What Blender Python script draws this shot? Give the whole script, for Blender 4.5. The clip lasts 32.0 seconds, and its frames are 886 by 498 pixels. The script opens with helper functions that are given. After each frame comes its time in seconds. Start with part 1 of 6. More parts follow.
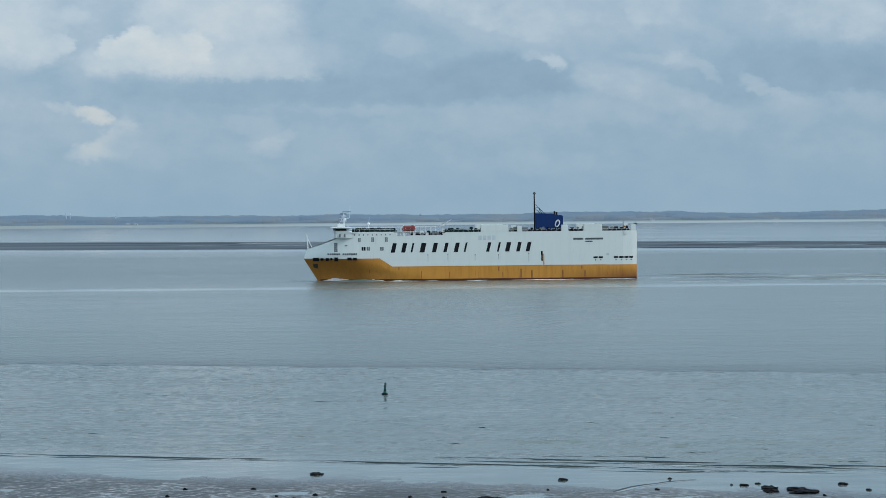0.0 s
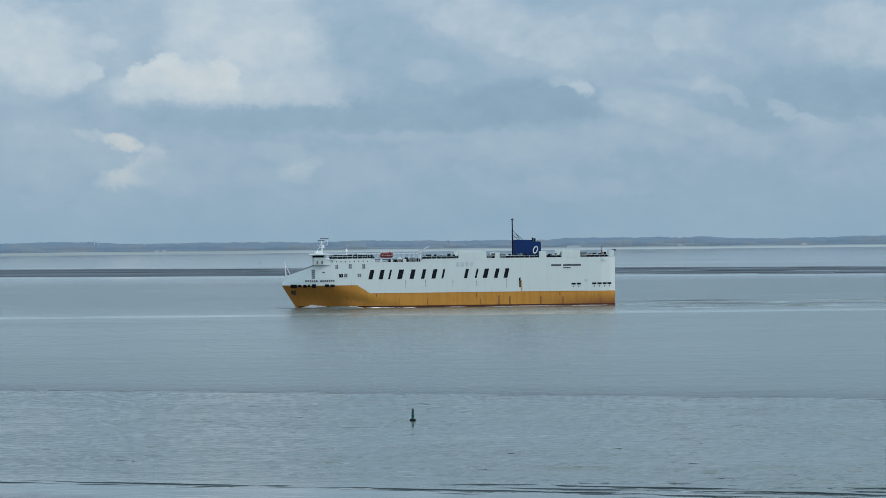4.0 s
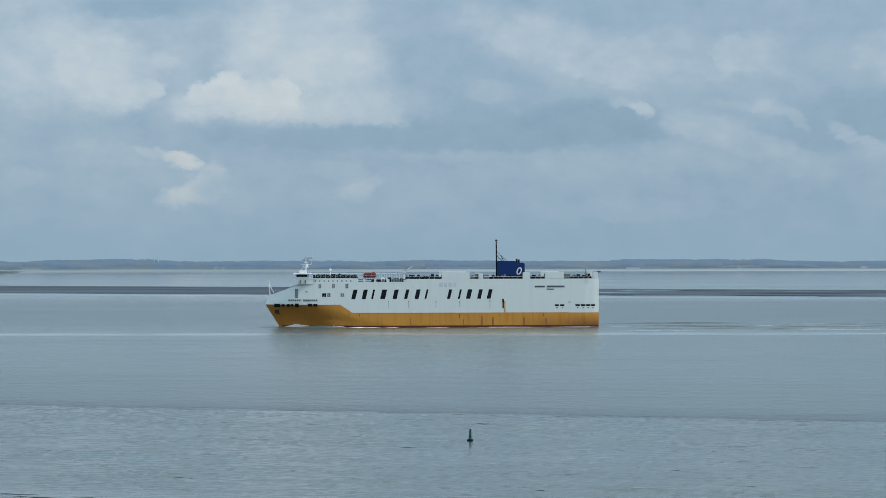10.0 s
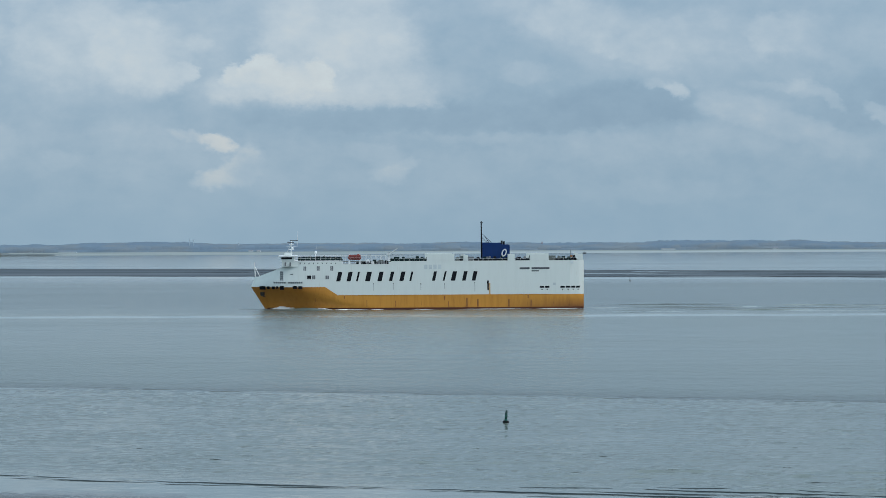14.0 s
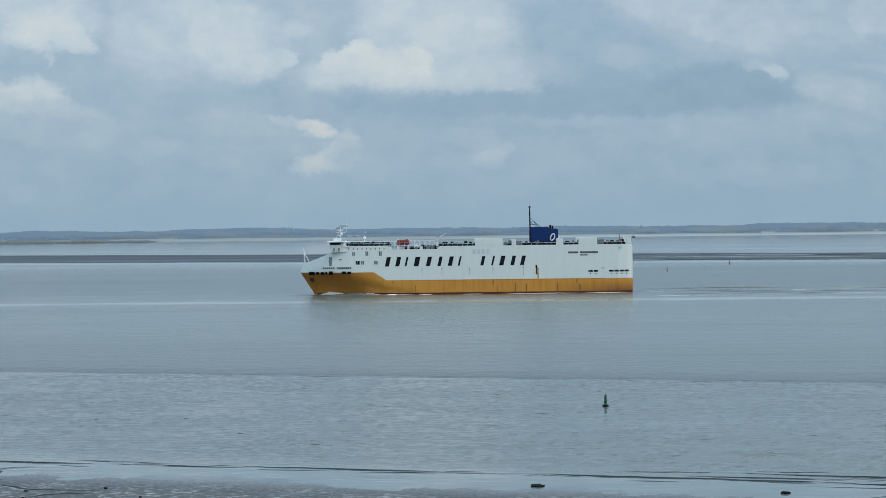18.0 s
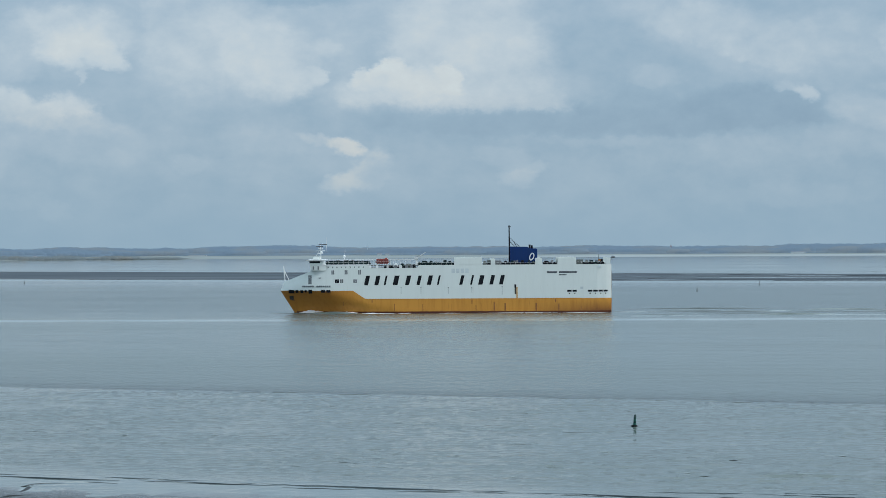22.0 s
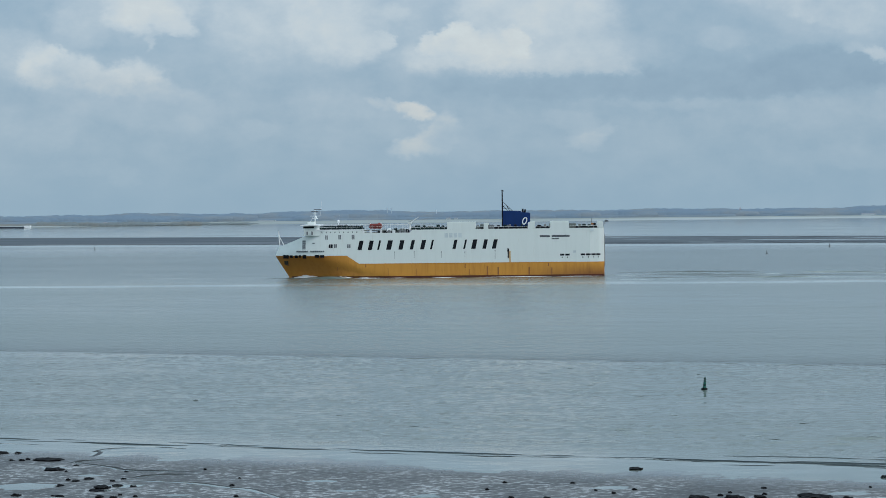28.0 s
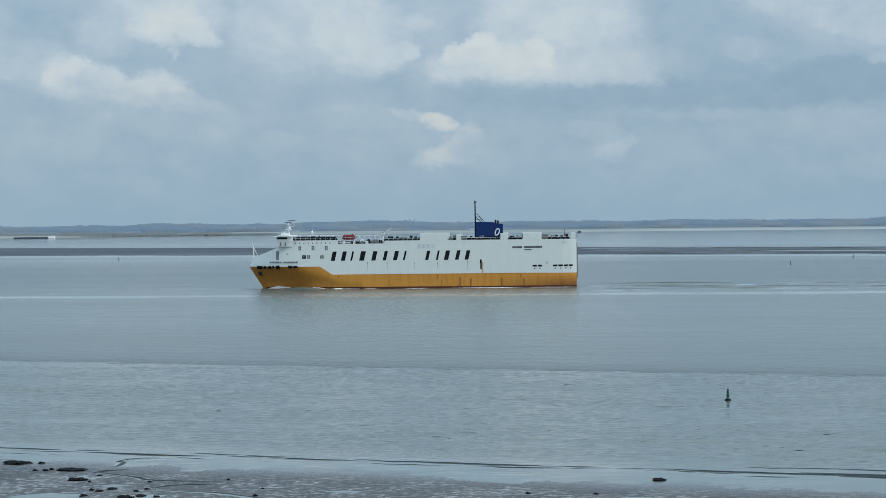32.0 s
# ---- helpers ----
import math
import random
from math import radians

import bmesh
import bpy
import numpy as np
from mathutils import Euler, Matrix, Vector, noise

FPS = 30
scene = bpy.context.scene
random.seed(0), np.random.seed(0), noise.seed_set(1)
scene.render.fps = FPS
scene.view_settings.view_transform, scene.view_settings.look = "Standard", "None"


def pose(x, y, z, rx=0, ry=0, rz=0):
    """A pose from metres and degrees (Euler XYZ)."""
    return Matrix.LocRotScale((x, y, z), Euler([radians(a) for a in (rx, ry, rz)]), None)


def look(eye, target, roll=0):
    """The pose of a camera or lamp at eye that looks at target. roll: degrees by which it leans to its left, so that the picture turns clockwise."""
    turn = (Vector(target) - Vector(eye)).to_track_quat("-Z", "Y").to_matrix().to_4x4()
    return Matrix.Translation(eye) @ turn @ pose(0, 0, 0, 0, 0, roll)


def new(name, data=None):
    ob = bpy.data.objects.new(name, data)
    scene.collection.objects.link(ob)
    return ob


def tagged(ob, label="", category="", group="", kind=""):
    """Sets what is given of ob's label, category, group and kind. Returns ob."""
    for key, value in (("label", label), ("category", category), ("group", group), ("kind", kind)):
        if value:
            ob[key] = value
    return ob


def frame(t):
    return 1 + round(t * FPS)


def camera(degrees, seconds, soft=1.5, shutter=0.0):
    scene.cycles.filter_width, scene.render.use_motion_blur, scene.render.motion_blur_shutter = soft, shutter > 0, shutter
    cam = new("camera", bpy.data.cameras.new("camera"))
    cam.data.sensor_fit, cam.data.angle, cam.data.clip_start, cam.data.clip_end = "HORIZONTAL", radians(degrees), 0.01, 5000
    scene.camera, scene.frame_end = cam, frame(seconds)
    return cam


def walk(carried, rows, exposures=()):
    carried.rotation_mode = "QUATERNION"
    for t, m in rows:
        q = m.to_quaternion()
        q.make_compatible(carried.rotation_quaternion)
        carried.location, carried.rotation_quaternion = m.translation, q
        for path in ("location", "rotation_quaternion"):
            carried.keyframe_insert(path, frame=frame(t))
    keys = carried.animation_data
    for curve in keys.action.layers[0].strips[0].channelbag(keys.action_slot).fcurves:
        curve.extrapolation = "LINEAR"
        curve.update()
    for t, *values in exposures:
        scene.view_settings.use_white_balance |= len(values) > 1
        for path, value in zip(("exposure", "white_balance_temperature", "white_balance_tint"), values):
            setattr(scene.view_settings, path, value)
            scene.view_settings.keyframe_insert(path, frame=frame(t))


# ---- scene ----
EYE = Vector((0.0, 0.0, 42.5))
cam = camera(19.35, 32.0, soft=0.75)
# seconds, turn to the right, tilt up, lean to the left, in degrees
PATH = [
    (0.0, 0.000, -1.086, -0.487), (0.5, -0.110, -1.057, -0.470), (1.0, -0.196, -0.941, -0.419), (1.5, -0.294, -0.790, -0.382),
    (2.0, -0.369, -0.661, -0.587), (2.5, -0.431, -0.583, -0.559), (3.0, -0.473, -0.541, -0.638), (3.5, -0.531, -0.521, -0.636),
    (5.5, -0.920, -0.436, -0.418), (6.0, -1.032, -0.402, -0.304), (6.5, -1.167, -0.369, -0.228), (7.0, -1.301, -0.333, -0.166),
    (7.5, -1.413, -0.286, -0.168), (8.0, -1.524, -0.209, -0.137), (8.5, -1.632, -0.131, -0.109), (9.0, -1.740, -0.075, -0.146),
    (9.5, -1.826, -0.057, -0.147), (10.0, -1.903, -0.056, -0.118), (10.5, -1.948, -0.058, -0.085), (11.0, -1.986, -0.081, -0.111),
    (11.5, -2.050, -0.124, -0.150), (12.0, -2.126, -0.194, -0.184), (12.5, -2.222, -0.271, -0.244), (13.0, -2.326, -0.336, -0.240),
    (13.5, -2.473, -0.390, -0.259), (14.0, -2.678, -0.454, -0.295), (14.5, -2.982, -0.527, -0.258), (16.5, -4.415, -0.684, -0.652),
    (17.0, -4.590, -0.730, -0.692), (17.5, -4.718, -0.766, -0.706), (18.0, -4.857, -0.780, -0.663), (18.5, -4.959, -0.747, -0.610),
    (19.0, -5.044, -0.684, -0.520), (19.5, -5.101, -0.603, -0.423), (20.0, -5.151, -0.525, -0.389), (20.5, -5.201, -0.450, -0.378),
    (21.0, -5.258, -0.392, -0.371), (21.5, -5.357, -0.353, -0.392), (22.0, -5.506, -0.362, -0.326), (22.5, -5.698, -0.424, -0.282),
    (23.0, -5.929, -0.539, -0.248), (23.5, -6.165, -0.654, -0.239), (24.0, -6.363, -0.733, -0.298), (24.5, -6.526, -0.792, -0.345),
    (25.0, -6.644, -0.854, -0.462), (25.5, -6.763, -0.953, -0.518), (27.5, -7.033, -1.170, -0.599), (28.0, -7.030, -1.143, -0.639),
    (28.5, -7.034, -1.140, -0.661), (29.0, -7.062, -1.158, -0.689), (29.5, -7.119, -1.170, -0.667), (30.0, -7.153, -1.145, -0.670),
    (30.5, -7.238, -1.084, -0.723), (31.0, -7.353, -1.011, -0.709), (31.5, -7.456, -0.951, -0.717), (32.0, -7.542, -0.905, -0.602),
]


def aim(turn, tilt, lean):
    a, b = radians(turn), radians(tilt)
    way = Vector((math.sin(a) * math.cos(b), math.cos(a) * math.cos(b), math.sin(b)))
    return look(EYE, EYE + way * 1000.0, lean)


# the film's camera opens up a little towards the end
walk(cam, [(t, aim(a, b, c)) for t, a, b, c in PATH], [(0.0, 0.04, 6500, 10.8), (9.0, -0.02, 6540, 11), (19.0, 0.05, 6610, 11), (28.0, 0.06, 6650, 11), (32.0, 0.06, 6650, 11)])

# ---- sky and sun ----
SUN_TURN, SUN_HIGH = 117.0, 46.0  # compass turn from the view's north, height above the horizon

world = bpy.data.worlds.new("sky")
scene.world = world
world.use_nodes = True
wt = world.node_tree
wt.nodes.clear()


def wn(kind, **put):
    n = wt.nodes.new(kind)
    for key, value in put.items():
        if key == "operation":
            n.operation = value
        elif key == "ins":
            for i, v in value.items():
                if hasattr(v, "is_output"):
                    wt.links.new(v, n.inputs[i])
                else:
                    n.inputs[i].default_value = v
    return n


def wm(op, a, b=0.0, c=0.0):
    return wn("ShaderNodeMath", operation=op, ins={0: a, 1: b, 2: c}).outputs[0]


way = wn("ShaderNodeTexCoord").outputs["Generated"]
axes = wn("ShaderNodeSeparateXYZ", ins={0: way})
turn = wm("MULTIPLY", wm("ARCTAN2", axes.outputs[0], axes.outputs[1]), 57.2958)
high = wm("MULTIPLY", wm("ARCSINE", axes.outputs[2]), 57.2958)
flat = wn("ShaderNodeCombineXYZ", ins={0: turn, 1: high, 2: 0.0}).outputs[0]
# the edges of the clouds billow
squash = wn("ShaderNodeVectorMath", operation="MULTIPLY", ins={0: flat, 1: (0.85, 1.2, 1.0)}).outputs[0]
curl = wn("ShaderNodeTexNoise", ins={"Vector": squash, "Scale": 1.1, "Detail": 3.0, "Roughness": 0.5})
push = wn("ShaderNodeVectorMath", operation="SUBTRACT", ins={0: curl.outputs["Color"], 1: (0.5, 0.5, 0.5)}).outputs[0]
push = wn("ShaderNodeVectorMath", operation="MULTIPLY", ins={0: push, 1: (0.42, 0.22, 0.0)}).outputs[0]
bent = wn("ShaderNodeVectorMath", operation="ADD", ins={0: flat, 1: push}).outputs[0]
frill = wn("ShaderNodeTexNoise", ins={"Vector": squash, "Scale": 3.0, "Detail": 6.0, "Roughness": 0.62})
push = wn("ShaderNodeVectorMath", operation="SUBTRACT", ins={0: frill.outputs["Color"], 1: (0.5, 0.5, 0.5)}).outputs[0]
push = wn("ShaderNodeVectorMath", operation="MULTIPLY", ins={0: push, 1: (0.62, 0.42, 0.0)}).outputs[0]
bent = wn("ShaderNodeVectorMath", operation="ADD", ins={0: bent, 1: push}).outputs[0]
soft_noise = wn("ShaderNodeTexNoise", ins={"Vector": squash, "Scale": 0.33, "Detail": 5.0, "Roughness": 0.5}).outputs["Fac"]
fine_noise = wn("ShaderNodeTexNoise", ins={"Vector": squash, "Scale": 1.3, "Detail": 6.0, "Roughness": 0.58}).outputs["Fac"]
# outside the stretch that is laid cloud by cloud the deck is broken at random
aloft = wn("ShaderNodeMapRange", ins={0: high, 1: 4.6, 2: 7.0, 3: 0.20, 4: 0.9}).outputs[0]
deck = wm("MULTIPLY", wm("SUBTRACT", soft_noise, 0.5), aloft)
cover = [wm("ADD", wn("ShaderNodeMapRange", ins={0: high, 1: 0.0, 2: 4.0, 3: 0.37, 4: 0.43}).outputs[0], deck)]


def eased(v, a, b, c=0.0, d=1.0):
    n = wn("ShaderNodeMapRange", ins={0: v, 1: a, 2: b, 3: c, 4: d})
    n.interpolation_type = "SMOOTHSTEP"
    return n.outputs[0]


def cloud(turned, height, wide, tall, level, much, soft, foot, lean):
    """A cloud laid over those before it: its edge is as soft as given and its foot fades away."""
    c, k = math.cos(radians(lean)), math.sin(radians(lean))
    d = wn("ShaderNodeVectorMath", operation="SUBTRACT", ins={0: bent, 1: (turned, height, 0.0)}).outputs[0]
    along = wn("ShaderNodeVectorMath", operation="DOT_PRODUCT", ins={0: d, 1: (c / wide, k / wide, 0.0)}).outputs["Value"]
    drop = wn("ShaderNodeVectorMath", operation="DOT_PRODUCT", ins={0: d, 1: (-k / tall, c / tall, 0.0)}).outputs["Value"]
    d2 = wm("MULTIPLY_ADD", along, along, wm("MULTIPLY", drop, drop))
    mask = eased(d2, (1 + soft) ** 2, (1 - soft) ** 2, 0.0, much)
    if foot:
        mask = wm("MULTIPLY", mask, eased(drop, -1.05, -0.15, 1.0 - foot, 1.0))
    cover.append(wn("ShaderNodeMix", ins={0: mask, 2: cover[-1], 3: level}).outputs[0])


# thin sheets higher up
cloud(-8.48, 4.53, 2.80, 0.47, 0.56, 0.80, 0.70, 0.00, 0)
cloud(-11.63, 4.91, 0.37, 0.47, 0.84, 0.85, 0.50, 0.00, -40)
cloud(-11.08, 5.03, 1.60, 0.69, 0.61, 0.70, 0.70, 0.00, -10)
cloud(-8.24, 5.22, 1.27, 0.19, 0.26, 0.80, 0.60, 0.00, 0)
cloud(-6.02, 4.83, 1.33, 0.58, 0.61, 0.80, 0.60, 0.30, 0)
cloud(-4.17, 4.88, 1.27, 0.55, 0.59, 0.75, 0.70, 0.30, 0)
cloud(-1.95, 5.06, 1.73, 0.50, 0.56, 0.70, 0.70, 0.00, -8)
cloud(2.37, 4.99, 2.00, 0.36, 0.42, 0.70, 0.70, 0.00, 0)
cloud(5.46, 4.73, 2.27, 0.41, 0.45, 0.60, 0.80, 0.00, 0)
cloud(7.06, 4.97, 0.80, 0.41, 0.39, 0.60, 0.80, 0.00, 0)
# farther left: torn cloud high up and a long heap below it
cloud(-16.29, 3.89, 1.20, 0.50, 0.35, 0.60, 0.80, 0.00, 0)
cloud(-11.34, 2.60, 4.40, 0.55, 0.39, 0.60, 0.85, 0.00, 0)
cloud(-12.09, 3.78, 1.07, 0.83, 0.50, 0.50, 0.80, 0.00, 0)
cloud(-13.70, 4.29, 1.20, 0.66, 0.81, 0.85, 0.45, 0.30, 0)
cloud(-13.57, 4.05, 0.80, 0.41, 0.90, 0.85, 0.40, 0.20, 0)
cloud(-12.89, 3.83, 0.48, 0.22, 0.84, 0.90, 0.35, 0.20, -18)
cloud(-13.35, 3.54, 0.11, 0.19, 0.70, 0.80, 0.50, 0.00, 0)
cloud(-14.99, 4.00, 0.56, 0.50, 0.64, 0.80, 0.50, 0.00, 15)
cloud(-14.74, 3.55, 0.35, 0.19, 0.56, 0.70, 0.60, 0.00, 0)
cloud(-16.40, 3.13, 1.27, 0.50, 0.64, 0.85, 0.50, 0.80, -5)
cloud(-15.78, 2.90, 0.45, 0.47, 0.87, 0.90, 0.38, 0.70, 0)
cloud(-15.51, 3.12, 0.24, 0.22, 0.93, 0.70, 0.50, 0.50, 0)
cloud(-14.98, 2.84, 0.45, 0.30, 0.76, 0.90, 0.45, 0.60, -10)
cloud(-14.23, 2.61, 0.43, 0.30, 0.78, 0.90, 0.45, 0.60, 0)
cloud(-13.70, 2.65, 0.56, 0.39, 0.85, 0.90, 0.40, 0.70, 0)
cloud(-14.54, 2.49, 1.60, 0.25, 0.64, 0.70, 0.60, 0.50, -8)
cloud(-13.00, 2.32, 0.73, 0.18, 0.56, 0.80, 0.60, 0.30, -8)
cloud(-13.82, 1.91, 0.32, 0.28, 0.49, 0.80, 0.60, 0.00, 0)
cloud(-12.75, 1.90, 0.87, 0.28, 0.50, 0.80, 0.60, 0.00, 0)
cloud(-14.78, 1.96, 1.20, 0.22, 0.46, 0.70, 0.70, 0.00, 0)
cloud(-16.26, 1.49, 0.93, 0.36, 0.46, 0.80, 0.70, 0.00, 0)
cloud(-15.32, 1.41, 0.24, 0.19, 0.49, 0.80, 0.60, 0.00, 0)
cloud(-10.98, 1.53, 0.37, 0.17, 0.49, 0.80, 0.55, 0.00, 0)
cloud(-9.87, 1.59, 0.48, 0.12, 0.51, 0.80, 0.60, 0.00, 5)
cloud(-8.74, 1.85, 1.20, 0.36, 0.48, 0.70, 0.70, 0.00, -5)
cloud(-14.02, 0.56, 0.29, 0.18, 0.46, 0.80, 0.60, 0.00, 0)
cloud(-14.77, 0.73, 0.53, 0.14, 0.44, 0.80, 0.60, 0.00, 0)
# beyond the left of these
cloud(-18.51, 3.80, 1.47, 0.83, 0.59, 0.80, 0.50, 0.60, 0)
cloud(-20.22, 3.08, 1.60, 0.50, 0.53, 0.80, 0.60, 0.50, 0)
# the grey sheet behind
cloud(-1.11, 3.62, 4.40, 1.66, 0.39, 0.70, 0.85, 0.00, 0)
cloud(-1.73, 4.12, 2.00, 0.41, 0.35, 0.60, 0.70, 0.00, 0)
cloud(-6.65, 2.56, 3.47, 0.55, 0.39, 0.60, 0.85, 0.00, 0)
cloud(4.84, 1.23, 1.73, 0.62, 0.32, 0.60, 0.85, 0.00, 0)
cloud(6.30, 3.56, 2.27, 0.83, 0.42, 0.50, 0.85, 0.00, 0)
# the long dark roll and its sharp lower edge
cloud(-1.84, 2.52, 3.87, 0.58, 0.28, 0.75, 0.80, 0.00, -1)
cloud(1.22, 2.59, 1.73, 0.55, 0.16, 0.88, 0.32, 0.00, 3)
cloud(-2.33, 2.40, 2.53, 0.30, 0.19, 0.80, 0.60, 0.00, -2)
cloud(8.22, 2.68, 2.33, 0.61, 0.19, 0.80, 0.60, 0.00, 0)
cloud(9.14, 2.49, 1.07, 0.39, 0.15, 0.50, 0.70, 0.00, 0)
cloud(-1.83, 2.06, 1.33, 0.15, 0.48, 0.70, 0.70, 0.00, -2)
cloud(-6.03, 2.43, 1.47, 0.28, 0.32, 0.50, 0.85, 0.00, 0)
# heaps at the left
cloud(-10.12, 3.82, 1.80, 1.04, 0.74, 0.90, 0.30, 0.70, 0)
cloud(-9.37, 3.76, 1.04, 0.88, 0.84, 0.85, 0.22, 0.70, -20)
cloud(-8.76, 3.50, 0.60, 0.39, 0.78, 0.80, 0.30, 0.60, -20)
cloud(-7.90, 4.11, 0.73, 0.53, 0.56, 0.70, 0.70, 0.00, 0)
cloud(-8.09, 4.05, 0.29, 0.18, 0.67, 0.80, 0.50, 0.30, 0)
cloud(-8.36, 3.46, 0.27, 0.17, 0.81, 0.80, 0.40, 0.40, -30)
cloud(-7.40, 3.55, 0.40, 0.28, 0.50, 0.60, 0.70, 0.00, 0)
# the great cloud and the puff before it
cloud(-4.94, 4.10, 1.49, 1.44, 0.77, 0.90, 0.50, 0.60, 8)
cloud(-5.68, 4.10, 1.00, 0.76, 0.76, 0.80, 0.40, 0.40, 0)
cloud(-4.31, 3.65, 1.00, 0.83, 0.81, 0.60, 0.60, 0.40, 0)
cloud(-3.67, 3.05, 1.07, 0.41, 0.73, 0.85, 0.35, 0.60, -32)
cloud(-4.31, 3.10, 1.73, 0.39, 0.67, 0.70, 0.60, 0.50, 0)
cloud(-6.04, 3.02, 1.67, 0.41, 0.76, 0.70, 0.60, 0.80, 0)
cloud(-7.17, 3.33, 0.35, 0.25, 0.90, 0.85, 0.30, 0.80, 0)
cloud(-6.63, 3.45, 0.43, 0.37, 1.01, 0.90, 0.22, 0.90, 0)
cloud(-6.35, 3.20, 0.80, 0.28, 0.93, 0.70, 0.50, 0.90, 0)
cloud(-5.89, 3.25, 0.64, 0.33, 0.95, 0.85, 0.40, 0.90, 0)
cloud(-5.40, 3.32, 0.36, 0.37, 1.01, 0.90, 0.22, 0.90, 0)
cloud(-6.22, 3.08, 1.27, 0.28, 0.87, 0.50, 0.80, 0.70, 0)
cloud(-2.82, 2.37, 2.80, 0.21, 0.20, 0.75, 0.65, 0.00, -1)
cloud(-4.55, 2.44, 2.00, 0.18, 0.25, 0.60, 0.75, 0.00, 0)
# broken cloud along the top
cloud(0.74, 4.29, 2.13, 0.61, 0.67, 0.90, 0.50, 0.50, -16)
cloud(1.61, 3.87, 0.96, 0.28, 0.73, 0.85, 0.45, 0.50, -10)
cloud(2.96, 4.06, 1.60, 0.58, 0.61, 0.85, 0.45, 0.60, 0)
cloud(4.44, 4.13, 0.40, 0.44, 0.73, 0.85, 0.35, 0.50, -20)
cloud(5.25, 3.87, 0.80, 0.25, 0.61, 0.85, 0.50, 0.60, -18)
cloud(5.00, 4.31, 0.80, 0.28, 0.59, 0.80, 0.55, 0.00, 0)
cloud(6.66, 4.05, 0.93, 0.41, 0.47, 0.60, 0.70, 0.00, 0)
cloud(8.51, 4.13, 1.33, 0.61, 0.68, 0.85, 0.40, 0.60, 0)
cloud(9.32, 3.72, 0.53, 0.44, 0.66, 0.80, 0.45, 0.50, 0)
cloud(-0.86, 3.42, 0.53, 0.17, 0.53, 0.70, 0.60, 0.00, 0)
# wisps
cloud(2.11, 3.17, 0.27, 0.07, 0.57, 0.80, 0.80, 0.00, -6)
cloud(2.45, 3.06, 0.20, 0.11, 0.67, 0.85, 0.70, 0.00, -35)
cloud(4.76, 3.09, 0.67, 0.10, 0.53, 0.80, 0.60, 0.00, -3)
cloud(5.34, 2.99, 0.40, 0.15, 0.59, 0.85, 0.60, 0.30, -15)
cloud(5.75, 2.80, 0.37, 0.12, 0.51, 0.80, 0.60, 0.00, -40)
cloud(3.90, 2.62, 0.80, 0.28, 0.56, 0.80, 0.55, 0.00, -8)
cloud(4.70, 2.28, 1.47, 0.25, 0.56, 0.80, 0.55, 0.00, -18)
cloud(6.86, 2.47, 0.32, 0.10, 0.53, 0.80, 0.70, 0.00, -30)
cloud(7.36, 2.23, 0.59, 0.08, 0.54, 0.80, 0.70, 0.00, -16)
cloud(8.53, 2.04, 1.60, 0.19, 0.46, 0.80, 0.60, 0.00, 0)
cloud(0.57, 1.82, 0.37, 0.30, 0.48, 0.70, 0.60, 0.00, 0)
cloud(2.12, 1.89, 2.27, 0.33, 0.47, 0.70, 0.60, 0.00, 2)
cloud(2.25, 0.78, 1.73, 0.17, 0.44, 0.70, 0.70, 0.00, 0)
cloud(6.68, 1.77, 1.73, 0.19, 0.44, 0.60, 0.70, 0.00, 0)
# small bright scraps low on the left
cloud(-8.03, 2.01, 0.53, 0.10, 0.70, 0.85, 0.60, 0.00, -16)
cloud(-7.63, 1.87, 0.36, 0.17, 0.84, 0.90, 0.50, 0.20, -12)
cloud(-7.07, 1.39, 0.48, 0.36, 0.68, 0.90, 0.40, 0.20, 40)
cloud(-7.44, 1.11, 0.67, 0.21, 0.70, 0.90, 0.40, 0.30, 8)
cloud(-6.70, 1.18, 0.53, 0.33, 0.46, 0.70, 0.70, 0.00, 0)
cloud(-3.83, 1.25, 0.43, 0.21, 0.59, 0.90, 0.45, 0.30, 0)
cloud(-3.46, 1.45, 0.24, 0.12, 0.59, 0.85, 0.60, 0.00, 15)
cloud(-4.11, 1.65, 0.61, 0.18, 0.48, 0.80, 0.60, 0.00, -10)
cloud(-9.24, 1.90, 1.07, 0.33, 0.49, 0.80, 0.60, 0.00, -5)
cloud(-9.60, 1.45, 0.80, 0.28, 0.47, 0.80, 0.60, 0.00, 0)
cloud(-8.37, 1.47, 0.67, 0.22, 0.45, 0.70, 0.70, 0.00, 0)

# gentle folds in the bright heaps; the grain fades towards the hazy horizon
bright = wn("ShaderNodeMapRange", ins={0: cover[-1], 1: 0.42, 2: 0.75, 3: 0.42, 4: 0.52}).outputs[0]
clear = wn("ShaderNodeMapRange", ins={0: high, 1: -0.2, 2: 1.8, 3: 0.15, 4: 1.0}).outputs[0]
light = wm("ADD", cover[-1], wm("MULTIPLY", wm("SUBTRACT", fine_noise, 0.5), wm("MULTIPLY", bright, clear)))
shade = wn("ShaderNodeValToRGB", ins={0: light})
ramp = shade.color_ramp
ramp.elements[0].position, ramp.elements[0].color = 0.0, (0.186, 0.312, 0.450, 1)
ramp.elements[1].position, ramp.elements[1].color = 1.0, (0.590, 0.680, 0.725, 1)
for at, col in ((0.32, (0.264, 0.403, 0.538, 1)), (0.55, (0.352, 0.478, 0.598, 1)), (0.78, (0.480, 0.585, 0.672, 1)), (0.92, (0.555, 0.635, 0.685, 1))):
    ramp.elements.new(at).color = col
blue = wn("ShaderNodeTexSky")
blue.sky_type, blue.sun_disc = "NISHITA", False
blue.sun_elevation, blue.sun_rotation = radians(SUN_HIGH), radians(SUN_TURN)
